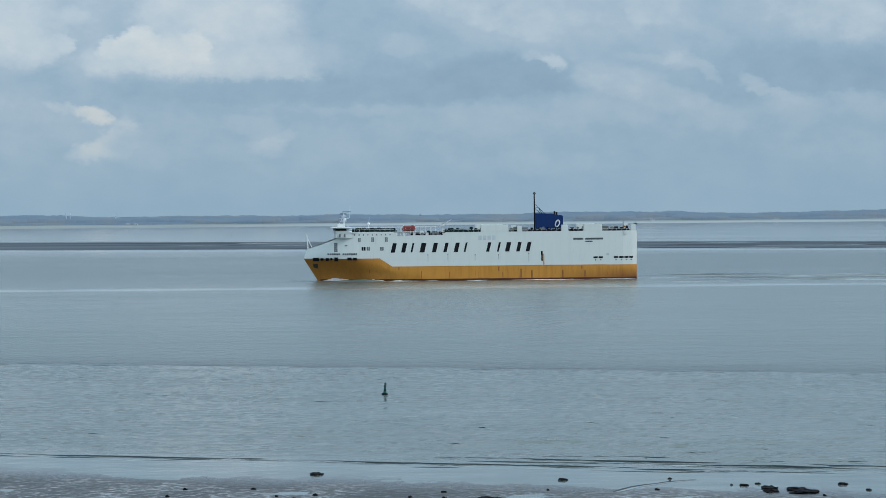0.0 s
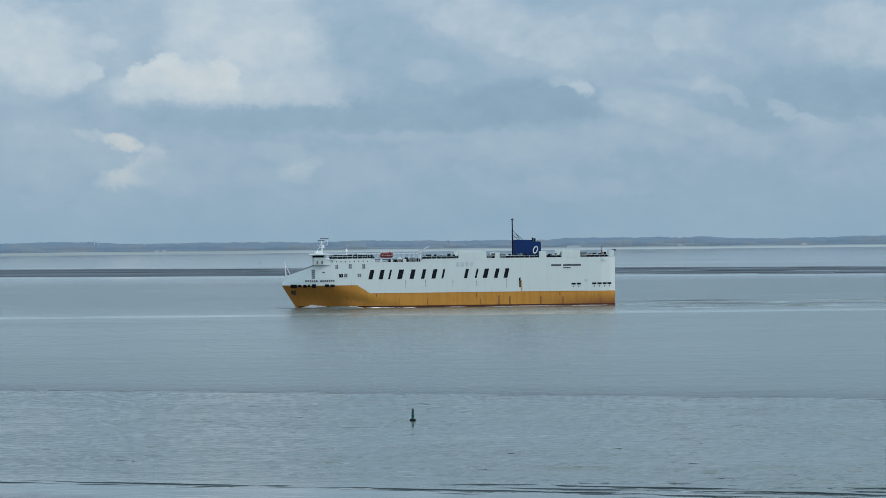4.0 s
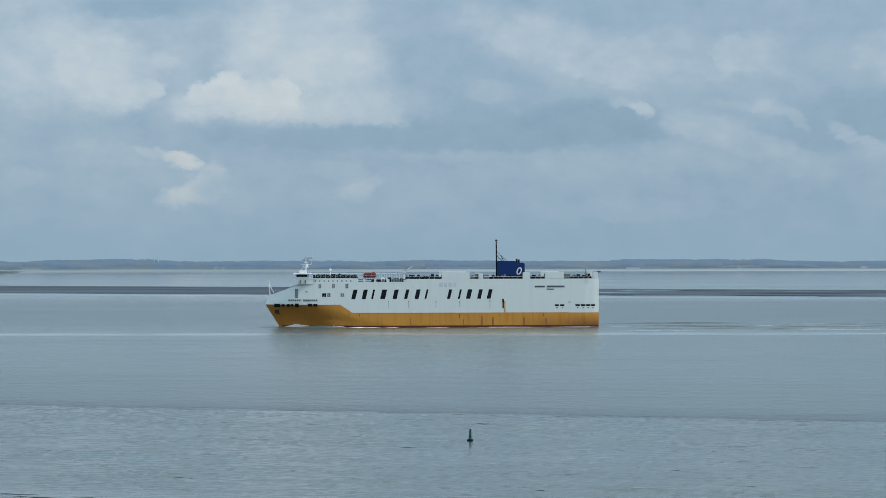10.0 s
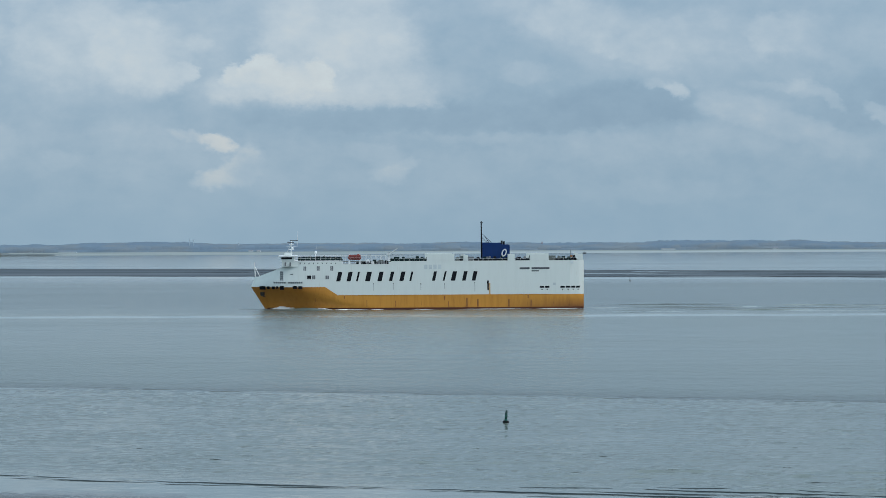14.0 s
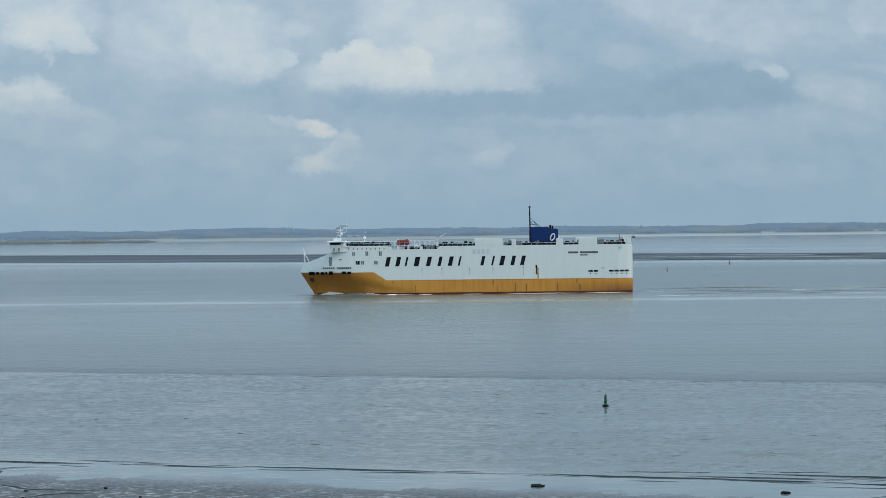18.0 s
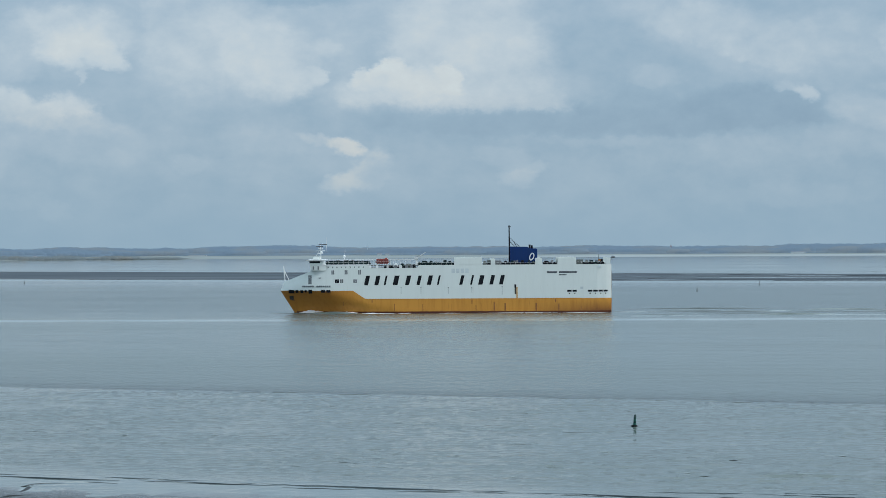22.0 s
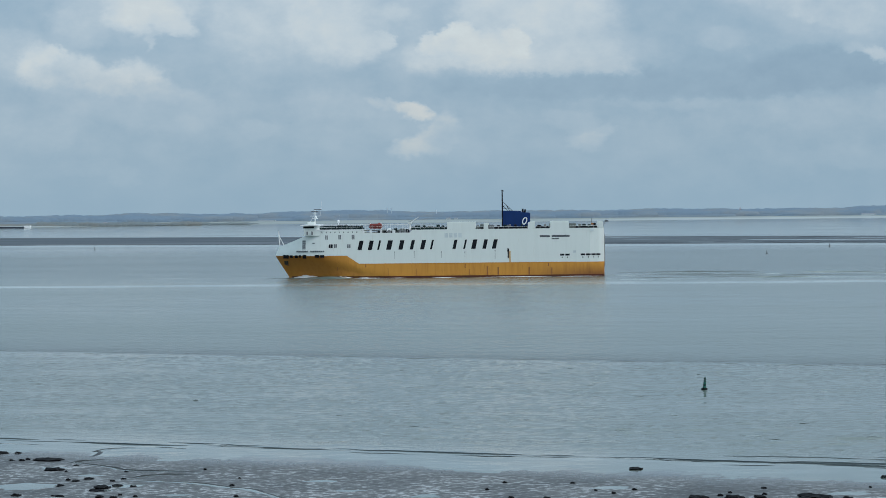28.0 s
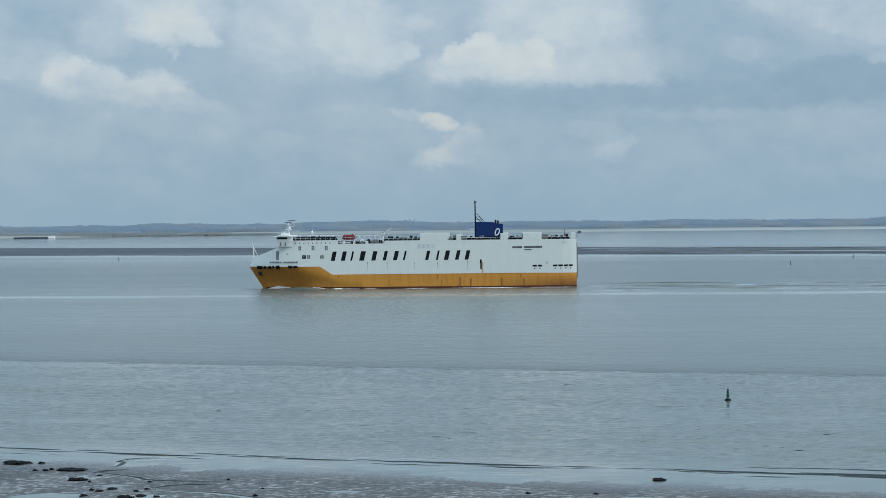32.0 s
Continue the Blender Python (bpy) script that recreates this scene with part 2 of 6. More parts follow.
dim = wn("ShaderNodeVectorMath", operation="SCALE", ins={0: blue.outputs[0]})
dim.inputs["Scale"].default_value = 0.10
mixed = wn("ShaderNodeMix")
mixed.data_type = "RGBA"
mixed.inputs["Factor"].default_value = 0.88
wt.links.new(dim.outputs[0], mixed.inputs[6])
wt.links.new(shade.outputs[0], mixed.inputs[7])
# the cloud deck is thinner and brighter overhead
lift = wn("ShaderNodeMapRange", ins={0: high, 1: 6.0, 2: 70.0, 3: 1.0, 4: 1.7}).outputs[0]
# and it glows wide around the veiled sun
sa, sh = radians(SUN_TURN), radians(SUN_HIGH)
aside = wn("ShaderNodeVectorMath", operation="DOT_PRODUCT", ins={0: way, 1: (math.sin(sa) * math.cos(sh), math.cos(sa) * math.cos(sh), math.sin(sh))}).outputs["Value"]
glow = wn("ShaderNodeMapRange", ins={0: aside, 1: -0.60, 2: 0.35, 3: 0.0, 4: 0.80}).outputs[0]
glow = wm("MULTIPLY", glow, eased(high, 5.0, 22.0))
warm = wn("ShaderNodeVectorMath", operation="MULTIPLY_ADD", ins={0: (1.0, 1.0, 1.0), 1: (0.0, 0.0, 0.0), 2: (1.0, 1.0, 1.0)})
wt.links.new(wn("ShaderNodeCombineXYZ", ins={0: wm("MULTIPLY", glow, 1.15), 1: glow, 2: wm("MULTIPLY", glow, 0.82)}).outputs[0], warm.inputs[1])
tinted = wn("ShaderNodeVectorMath", operation="MULTIPLY", ins={0: mixed.outputs[2], 1: warm.outputs[0]}).outputs[0]
# the clear air low down is a little greener than the cloud
air = wn("ShaderNodeMapRange", ins={0: high, 1: 0.2, 2: 2.2, 3: 1.0, 4: 0.0}).outputs[0]
hue = wn("ShaderNodeVectorMath", operation="MULTIPLY_ADD", ins={0: (-0.035, 0.0, 0.0), 2: (1.0, 1.0, 1.0)})
wt.links.new(air, hue.inputs[1])
tinted = wn("ShaderNodeVectorMath", operation="MULTIPLY", ins={0: tinted, 1: hue.outputs[0]}).outputs[0]
# lit scraps seen through the haze are creamy
cream = wm("MULTIPLY", eased(light, 0.48, 0.80), eased(high, 3.2, 2.0))
hue = wn("ShaderNodeVectorMath", operation="MULTIPLY_ADD", ins={0: (0.06, 0.0, -0.05), 2: (1.0, 1.0, 1.0)})
wt.links.new(cream, hue.inputs[1])
tinted = wn("ShaderNodeVectorMath", operation="MULTIPLY", ins={0: tinted, 1: hue.outputs[0]}).outputs[0]
back = wn("ShaderNodeBackground", ins={0: tinted, 1: lift})
done = wn("ShaderNodeOutputWorld")
wt.links.new(back.outputs[0], done.inputs[0])

sun_data = bpy.data.lights.new("sun", "SUN")
sun_data.energy, sun_data.angle, sun_data.color = 1.35, radians(14), (1.0, 0.985, 0.96)
sun = new("sun", sun_data)
a, h = radians(SUN_TURN), radians(SUN_HIGH)
sun.matrix_world = look((math.sin(a) * math.cos(h) * 100, math.cos(a) * math.cos(h) * 100, math.sin(h) * 100), (0, 0, 0))


# ---- materials ----
def shader(name, rough=0.6, metal=0.0, coords="Object"):
    m = bpy.data.materials.new(name)
    m.use_nodes = True
    nt = m.node_tree
    b = nt.nodes["Principled BSDF"]
    b.inputs["Roughness"].default_value, b.inputs["Metallic"].default_value = rough, metal
    co = nt.nodes.new("ShaderNodeTexCoord").outputs[coords]
    return m, nt, b, co


def node(nt, kind, ins=(), **put):
    n = nt.nodes.new(kind)
    for key, value in put.items():
        if key == "operation":
            n.operation = value
        elif key == "data_type":
            n.data_type = value
    for i, v in dict(ins).items():
        if hasattr(v, "is_output"):
            nt.links.new(v, n.inputs[i])
        else:
            n.inputs[i].default_value = v
    return n


def blend(nt, fac, a, b):
    n = node(nt, "ShaderNodeMix", {0: fac}, data_type="RGBA")
    for i, c in ((6, a), (7, b)):
        if hasattr(c, "is_output"):
            nt.links.new(c, n.inputs[i])
        else:
            n.inputs[i].default_value = (*c, 1) if len(c) == 3 else c
    return n.outputs[2]


def stretched(nt, co, sx, sy, sz):
    return node(nt, "ShaderNodeVectorMath", {0: co, 1: (sx, sy, sz)}, operation="MULTIPLY").outputs[0]


def grain(nt, co, scale, detail=5.0, rough=0.6):
    return node(nt, "ShaderNodeTexNoise", {"Vector": co, "Scale": scale, "Detail": detail, "Roughness": rough}).outputs["Fac"]


def span(nt, v, a, b, c=0.0, d=1.0):
    return node(nt, "ShaderNodeMapRange", {0: v, 1: a, 2: b, 3: c, 4: d}).outputs[0]


def calc(nt, op, a, b=0.0):
    return node(nt, "ShaderNodeMath", {0: a, 1: b}, operation=op).outputs[0]


def plain(name, col, worn, rough=0.6, metal=0.0, scale=0.6, bump=0.02, wear=(0.45, 0.75), vary=0.12, shine=0.5):
    """A surface of one colour with wear of another at a large and a small scale."""
    m, nt, b, co = shader(name, rough, metal)
    big, small = grain(nt, co, scale, 4.0), grain(nt, co, scale * 9.0, 6.0)
    both = calc(nt, "ADD", calc(nt, "MULTIPLY", big, 0.6), calc(nt, "MULTIPLY", small, 0.4))
    c = blend(nt, span(nt, both, wear[0], wear[1]), col, worn)
    rnd = nt.nodes.new("ShaderNodeObjectInfo").outputs["Random"]
    b.inputs["Specular IOR Level"].default_value = shine
    hsv = node(nt, "ShaderNodeHueSaturation", {"Value": span(nt, rnd, 0, 1, 1 - vary, 1 + vary), "Color": c})
    nt.links.new(hsv.outputs[0], b.inputs["Base Color"])
    nt.links.new(span(nt, small, 0.2, 0.8, rough - 0.1, min(1.0, rough + 0.1)), b.inputs["Roughness"])
    bp = node(nt, "ShaderNodeBump", {"Height": small, "Strength": 0.4, "Distance": bump})
    nt.links.new(bp.outputs[0], b.inputs["Normal"])
    return m


def hull_paint(name, col, stain, rust, much, shine=0.4, grime=None):
    """Ship's paint with plate seams, vertical runs of dirt and patches of rust."""
    m, nt, b, co = shader(name, 0.45)
    runs = grain(nt, stretched(nt, co, 1.0, 1.0, 0.09), 0.55, 5.0)
    thin = grain(nt, stretched(nt, co, 1.0, 1.0, 0.05), 2.4, 4.0)
    patch = grain(nt, co, 0.12, 6.0)
    c = blend(nt, calc(nt, "MULTIPLY", span(nt, runs, 0.45, 0.75), much), col, stain)
    c = blend(nt, calc(nt, "MULTIPLY", span(nt, thin, 0.58, 0.78), calc(nt, "MULTIPLY", span(nt, patch, 0.45, 0.65), much)), c, rust)
    b.inputs["Specular IOR Level"].default_value = shine
    if grime:
        # grime gathers low on the quarter and in a ragged line just above the water
        xyz = node(nt, "ShaderNodeSeparateXYZ", {0: co})
        ragged = calc(nt, "MULTIPLY", calc(nt, "SUBTRACT", grain(nt, stretched(nt, co, 1.0, 1.0, 0.25), 0.5, 6.0), 0.5), 5.0)
        lift = calc(nt, "ADD", xyz.outputs[2], ragged)
        quarter = calc(nt, "MULTIPLY", span(nt, xyz.outputs[0], 40.0, 80.0), span(nt, lift, 1.0, 6.4, 1.0, 0.0))
        line = span(nt, lift, -0.6, 1.2, 0.6, 0.0)
        # brown stain on the flare of the bow, with the flare's shade painted in
        bow = calc(nt, "MULTIPLY", span(nt, xyz.outputs[0], -44.0, -60.0), span(nt, lift, 3.0, 11.5, 0.45, 0.60))
        c = blend(nt, bow, c, (0.36, 0.125, 0.022))
        c = blend(nt, calc(nt, "MAXIMUM", quarter, line), c, grime)
    nt.links.new(c, b.inputs["Base Color"])
    nt.links.new(span(nt, runs, 0.2, 0.8, 0.35, 0.6), b.inputs["Roughness"])
    dent = grain(nt, stretched(nt, co, 0.35, 1.0, 0.4), 1.0, 3.0)
    bp = node(nt, "ShaderNodeBump", {"Height": dent, "Strength": 0.25, "Distance": 0.05})
    nt.links.new(bp.outputs[0], b.inputs["Normal"])
    return m


WHITE = hull_paint("white_hull_paint", (0.640, 0.676, 0.646), (0.56, 0.595, 0.567), (0.40, 0.29, 0.19), 0.40)
OCHRE = hull_paint("ochre_hull_paint", (0.565, 0.256, 0.046), (0.45, 0.186, 0.034), (0.18, 0.065, 0.025), 0.85, 0.22, (0.22, 0.088, 0.026))
BLUE = hull_paint("blue_funnel_paint", (0.007, 0.030, 0.120), (0.010, 0.030, 0.09), (0.02, 0.03, 0.06), 0.5, 0.15)
BLACK = plain("black_paint", (0.008, 0.009, 0.012), (0.016, 0.017, 0.02), 0.6, shine=0.12)
PALE = plain("faded_grey_paint", (0.50, 0.55, 0.56), (0.60, 0.66, 0.66), 0.6)
GREY = plain("grey_steel", (0.16, 0.17, 0.18), (0.10, 0.10, 0.10), 0.55)
TEXT = plain("dull_dark_lettering", (0.07, 0.08, 0.09), (0.13, 0.13, 0.14), 0.6, shine=0.2)
DECK = plain("deck_paint", (0.13, 0.15, 0.14), (0.09, 0.08, 0.07), 0.75)
GREEN_DK = plain("dark_green_paint", (0.010, 0.026, 0.026), (0.018, 0.024, 0.024), 0.6, shine=0.15)
ORANGE = plain("lifeboat_red", (0.30, 0.055, 0.045), (0.24, 0.06, 0.05), 0.5)
FITTING = plain("white_fitting", (0.74, 0.75, 0.75), (0.55, 0.55, 0.53), 0.5)
RUST = plain("rust_run", (0.22, 0.085, 0.025), (0.34, 0.16, 0.05), 0.85)
SOOT = plain("dark_grime", (0.05, 0.045, 0.04), (0.10, 0.075, 0.05), 0.85, shine=0.1)
BOOT = plain("boot_top", (0.085, 0.028, 0.018), (0.035, 0.016, 0.012), 0.7, shine=0.15)
BUOY_GREEN = plain("buoy_green", (0.006, 0.11, 0.085), (0.02, 0.06, 0.05), 0.45, scale=2.0)
BUOY_DEEP = plain("buoy_deep_green", (0.003, 0.040, 0.034), (0.01, 0.03, 0.03), 0.5, scale=2.0)
BUOY_DARK = plain("buoy_dark", (0.006, 0.008, 0.009), (0.014, 0.016, 0.015), 0.7, scale=2.0, shine=0.08)
FOAM = plain("foam", (0.80, 0.82, 0.82), (0.66, 0.70, 0.71), 0.9, scale=0.8)
STAIN = plain("rust_stain", (0.46, 0.28, 0.12), (0.58, 0.46, 0.30), 0.8)
SHORE_FOAM = plain("thin_shore_foam", (0.42, 0.46, 0.47), (0.26, 0.30, 0.31), 0.8, scale=0.8)
WAKE = plain("thin_wake_foam", (0.30, 0.35, 0.36), (0.20, 0.25, 0.26), 0.7, scale=0.5)
# SWELL is water in a darker colour, so its wave faces look shaded
SWELL = plain("swell_shade", (0.020, 0.030, 0.036), (0.036, 0.046, 0.050), 0.5, scale=0.8, shine=0.08)
# RIP and RIPPLE put the shade of small wave faces into their colour
RIP = plain("chop_shade", (0.045, 0.057, 0.054), (0.065, 0.077, 0.072), 0.35, scale=0.5, shine=0.4)
RIPPLE = plain("soft_chop_shade", (0.075, 0.095, 0.092), (0.10, 0.12, 0.115), 0.3, scale=0.5, shine=0.5)
# GLINT is a paler water colour that paints glints on wavelets
GLINT = plain("chop_glint", (0.19, 0.225, 0.225), (0.14, 0.17, 0.17), 0.4, scale=0.5, shine=0.5)
# darker than the mud: the bank's shadow is put into this colour
CREEK_MUD = plain("wet_shaded_bank", (0.022, 0.024, 0.026), (0.040, 0.041, 0.042), 0.55, scale=1.5, bump=0.04, shine=0.15)
FAINT = plain("faint_grime", (0.36, 0.39, 0.38), (0.46, 0.48, 0.46), 0.8, shine=0.2)
STONE = plain("wet_dark_stone", (0.004, 0.004, 0.005), (0.012, 0.011, 0.011), 0.6, scale=1.2, bump=0.05, shine=0.04)
GULL_DARK = plain("gull_grey", (0.022, 0.024, 0.030), (0.05, 0.052, 0.058), 0.8, scale=6.0)
GULL_PALE = plain("gull_white", (0.30, 0.30, 0.31), (0.2, 0.2, 0.2), 0.8, scale=6.0)
BEAK = plain("beak_yellow", (0.45, 0.26, 0.04), (0.3, 0.18, 0.05), 0.5, scale=20.0)
HOUSE = plain("far_white_wall", (0.56, 0.60, 0.63), (0.48, 0.52, 0.55), 0.8)
# ROOF and TURBINE carry the distance haze in their blue-grey colours
ROOF = plain("hazed_roof", (0.26, 0.27, 0.30), (0.20, 0.21, 0.24), 0.8)
TURBINE = plain("hazed_turbine", (0.42, 0.50, 0.56), (0.38, 0.46, 0.52), 0.5)


def mud_material():
    m, nt, b, co = shader("wet_mud", 0.5)
    xyz = node(nt, "ShaderNodeSeparateXYZ", {0: co})
    big = grain(nt, stretched(nt, co, 1.0, 0.7, 1.0), 0.075, 5.0)
    mid = grain(nt, stretched(nt, co, 1.0, 0.9, 1.0), 0.68, 8.0, 0.70)
    small = grain(nt, stretched(nt, co, 2.0, 0.7, 1.0), 3.0, 5.0)
    inland = calc(nt, "SUBTRACT", 392.0, calc(nt, "ADD", xyz.outputs[1], calc(nt, "MULTIPLY", xyz.outputs[0], 0.3)))
    inland = calc(nt, "ADD", inland, calc(nt, "MULTIPLY", calc(nt, "SUBTRACT", big, 0.5), 26.0))
    c = blend(nt, span(nt, big, 0.35, 0.65), (0.040, 0.042, 0.044), (0.090, 0.092, 0.093))
    c = blend(nt, calc(nt, "MULTIPLY", span(nt, mid, 0.40, 0.47, 1.0, 0.0), 0.75), c, (0.062, 0.061, 0.062))
    # pale scraps farther up the flat paint the sky's sheen on puddles
    scraps = calc(nt, "MULTIPLY", span(nt, calc(nt, "ADD", mid, calc(nt, "MULTIPLY", calc(nt, "SUBTRACT", big, 0.5), 0.35)), 0.525, 0.60), span(nt, inland, 7.0, 22.0))
    field_of = grain(nt, stretched(nt, co, 1.0, 0.5, 1.0), 0.16, 5.0, 0.6)
    scraps = calc(nt, "MULTIPLY", scraps, span(nt, field_of, 0.40, 0.58, 0.12, 1.0))
    c = blend(nt, scraps, c, (0.31, 0.32, 0.325))
    # the far land is pasture behind its beach, with haze in its greyed colours
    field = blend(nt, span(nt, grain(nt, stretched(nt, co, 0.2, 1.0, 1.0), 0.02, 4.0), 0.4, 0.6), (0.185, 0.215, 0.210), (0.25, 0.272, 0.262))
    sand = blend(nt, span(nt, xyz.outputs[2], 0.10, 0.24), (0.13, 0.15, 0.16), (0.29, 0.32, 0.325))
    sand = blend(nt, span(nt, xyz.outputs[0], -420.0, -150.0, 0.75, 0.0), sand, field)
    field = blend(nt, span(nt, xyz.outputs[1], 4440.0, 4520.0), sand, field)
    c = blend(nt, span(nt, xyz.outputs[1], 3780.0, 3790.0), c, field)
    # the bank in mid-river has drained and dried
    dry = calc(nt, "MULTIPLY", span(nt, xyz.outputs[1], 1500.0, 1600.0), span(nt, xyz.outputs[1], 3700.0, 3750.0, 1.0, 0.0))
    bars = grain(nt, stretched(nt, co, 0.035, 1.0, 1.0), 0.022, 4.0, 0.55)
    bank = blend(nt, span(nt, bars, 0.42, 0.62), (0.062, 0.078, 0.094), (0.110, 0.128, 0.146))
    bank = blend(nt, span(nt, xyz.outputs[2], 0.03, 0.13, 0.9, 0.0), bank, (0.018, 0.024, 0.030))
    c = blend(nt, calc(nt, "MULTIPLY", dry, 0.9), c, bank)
    nt.links.new(c, b.inputs["Base Color"])
    wet = calc(nt, "MULTIPLY", span(nt, mid, 0.45, 0.62, 0.62, 0.34), span(nt, inland, -2.0, 14.0, 0.15, 1.0))
    away = span(nt, xyz.outputs[1], 1500.0, 1600.0)
    nt.links.new(calc(nt, "MAXIMUM", wet, calc(nt, "MULTIPLY", away, 0.95)), b.inputs["Roughness"])
    nt.links.new(span(nt, away, 0, 1, 0.22, 0.08), b.inputs["Specular IOR Level"])
    both = calc(nt, "ADD", mid, calc(nt, "MULTIPLY", small, 0.3))
    bp = node(nt, "ShaderNodeBump", {"Height": both, "Strength": span(nt, inland, 0.0, 14.0, 0.06, 0.45), "Distance": 0.10})
    nt.links.new(bp.outputs[0], b.inputs["Normal"])
    return m


def water_material():
    """Turbid tidal water: wind ripples of three sizes, streaks of calm and rough water along the current."""
    m, nt, b, co = shader("tidal_water", 0.15)
    b.inputs["IOR"].default_value = 1.33
    xyz = node(nt, "ShaderNodeSeparateXYZ", {0: co})
    north = xyz.outputs[1]
    along = calc(nt, "ADD", north, calc(nt, "MULTIPLY", xyz.outputs[0], 0.3))
    wob = calc(nt, "MULTIPLY", calc(nt, "SUBTRACT", grain(nt, stretched(nt, co, 1.0, 0.3, 1.0), 0.05, 5.0), 0.5), 5.0)
    bent = calc(nt, "ADD", along, wob)
    # the current's edge: choppy just outside it, fading outwards
    edge = calc(nt, "MULTIPLY", span(nt, bent, 652.0, 657.0), span(nt, bent, 657.0, 880.0, 1.0, 0.0))
    seam = calc(nt, "MULTIPLY", span(nt, bent, 650.0, 653.0), span(nt, bent, 656.0, 661.0, 1.0, 0.0))
    near = span(nt, bent, 640.0, 656.0, 1.0, 0.0)
    calm = span(nt, bent, 410.0, 422.0, 1.0, 0.0)          # the shallow film along the mud
    brim = calc(nt, "MULTIPLY", span(nt, bent, 652.0, 656.0), span(nt, bent, 656.0, 694.0, 1.0, 0.0))
    slick = calc(nt, "MULTIPLY", span(nt, north, 1240.0, 1252.0), span(nt, north, 1262.0, 1278.0, 1.0, 0.0))
    lee = calc(nt, "MULTIPLY", span(nt, along, 2145.0, 2162.0), span(nt, along, 2202.0, 2240.0, 1.0, 0.0))
    gusts = grain(nt, stretched(nt, co, 0.05, 1.0, 1.0), 0.012, 4.0, 0.6)
    far = calc(nt, "MULTIPLY", span(nt, north, 2600.0, 2900.0, 0.0, 1.0), span(nt, gusts, 0.38, 0.62, 0.05, 0.75))
    streak = grain(nt, stretched(nt, co, 0.30, 1.0, 1.0), 0.05, 6.0, 0.7)
    wide = grain(nt, stretched(nt, co, 0.25, 1.0, 1.0), 0.008, 4.0, 0.55)
    c = blend(nt, span(nt, wide, 0.3, 0.7), (0.090, 0.114, 0.108), (0.104, 0.128, 0.118))
    c = blend(nt, calc(nt, "MULTIPLY", near, 0.8), c, (0.086, 0.107, 0.091))
    # weak reflection off the chop is painted dark at the current's edge and seam
    c = blend(nt, calc(nt, "MULTIPLY", edge, 0.42), c, (0.064, 0.084, 0.080))
    c = blend(nt, calc(nt, "MULTIPLY", brim, 0.8), c, (0.036, 0.050, 0.048))
    c = blend(nt, calc(nt, "MULTIPLY", seam, span(nt, grain(nt, stretched(nt, co, 0.5, 0.2, 1.0), 0.09, 4.0), 0.42, 0.56)), c, (0.020, 0.030, 0.030))
    # drifting foam gathers in lines along the tide
    drift = calc(nt, "ADD", north, calc(nt, "MULTIPLY", calc(nt, "SUBTRACT", grain(nt, stretched(nt, co, 1.0, 0.2, 1.0), 0.008, 4.0), 0.5), 60.0))
    line = calc(nt, "MULTIPLY", span(nt, drift, 1238.0, 1256.0), span(nt, drift, 1256.0, 1284.0, 1.0, 0.0))
    line2 = calc(nt, "MULTIPLY", calc(nt, "MULTIPLY", span(nt, drift, 1372.0, 1380.0), span(nt, drift, 1386.0, 1396.0, 1.0, 0.0)), span(nt, xyz.outputs[0], -200.0, -120.0, 0.9, 0.0))
    line3 = calc(nt, "MULTIPLY", span(nt, drift, 1765.0, 1795.0), span(nt, drift, 1795.0, 1840.0, 1.0, 0.0))
    scum = calc(nt, "ADD", calc(nt, "MULTIPLY", grain(nt, stretched(nt, co, 0.30, 0.06, 1.0), 0.12, 5.0, 0.6), 0.5), calc(nt, "MULTIPLY", grain(nt, stretched(nt, co, 0.10, 0.3, 1.0), 0.12, 4.0, 0.6), 0.5))
    foamy = calc(nt, "ADD", calc(nt, "MULTIPLY", line, span(nt, scum, 0.36, 0.60, 0.05, 0.80)), calc(nt, "MULTIPLY", line2, span(nt, scum, 0.42, 0.62, 0.0, 0.5)))
    foamy = calc(nt, "ADD", foamy, calc(nt, "MULTIPLY", line3, span(nt, scum, 0.50, 0.72, 0.0, 0.35)))
    c = blend(nt, foamy, c, (0.50, 0.54, 0.53))
    # a paler base colour paints the bright sheen on the shallow film
    sheen = calc(nt, "MULTIPLY", calm, span(nt, grain(nt, stretched(nt, co, 0.25, 1.0, 1.0), 0.22, 5.0, 0.65), 0.42, 0.62, 0.05, 0.52))
    c = blend(nt, sheen, c, (0.25, 0.285, 0.28))
    # farther out, a darker base colour stands in for reflection lost on rough water
    outer = calc(nt, "MULTIPLY", span(nt, north, 1280.0, 1420.0), span(nt, along, 2060.0, 2140.0, 1.0, 0.0))
    c = blend(nt, calc(nt, "MULTIPLY", outer, 0.6), c, (0.060, 0.082, 0.088))
    nt.links.new(calc(nt, "SUBTRACT", span(nt, outer, 0, 1, 0.48, 0.24), calc(nt, "MULTIPLY", brim, 0.14)), b.inputs["Specular IOR Level"])
    nt.links.new(c, b.inputs["Base Color"])
    still = calc(nt, "MAXIMUM", calc(nt, "MAXIMUM", calm, far), calc(nt, "MAXIMUM", calc(nt, "MULTIPLY", slick, 0.6), lee))
    mid = calc(nt, "MULTIPLY", span(nt, bent, 650.0, 660.0), span(nt, north, 1900.0, 2200.0, 1.0, 0.0))
    rough = calc(nt, "ADD", span(nt, wide, 0.3, 0.7, 0.07, 0.12), calc(nt, "ADD", calc(nt, "MULTIPLY", near, 0.01), calc(nt, "ADD", calc(nt, "MULTIPLY", mid, 0.10), calc(nt, "MULTIPLY", edge, 0.06))))
    rough = calc(nt, "MULTIPLY", rough, span(nt, still, 0, 1, 1.0, 0.4))
    nt.links.new(rough, b.inputs["Roughness"])
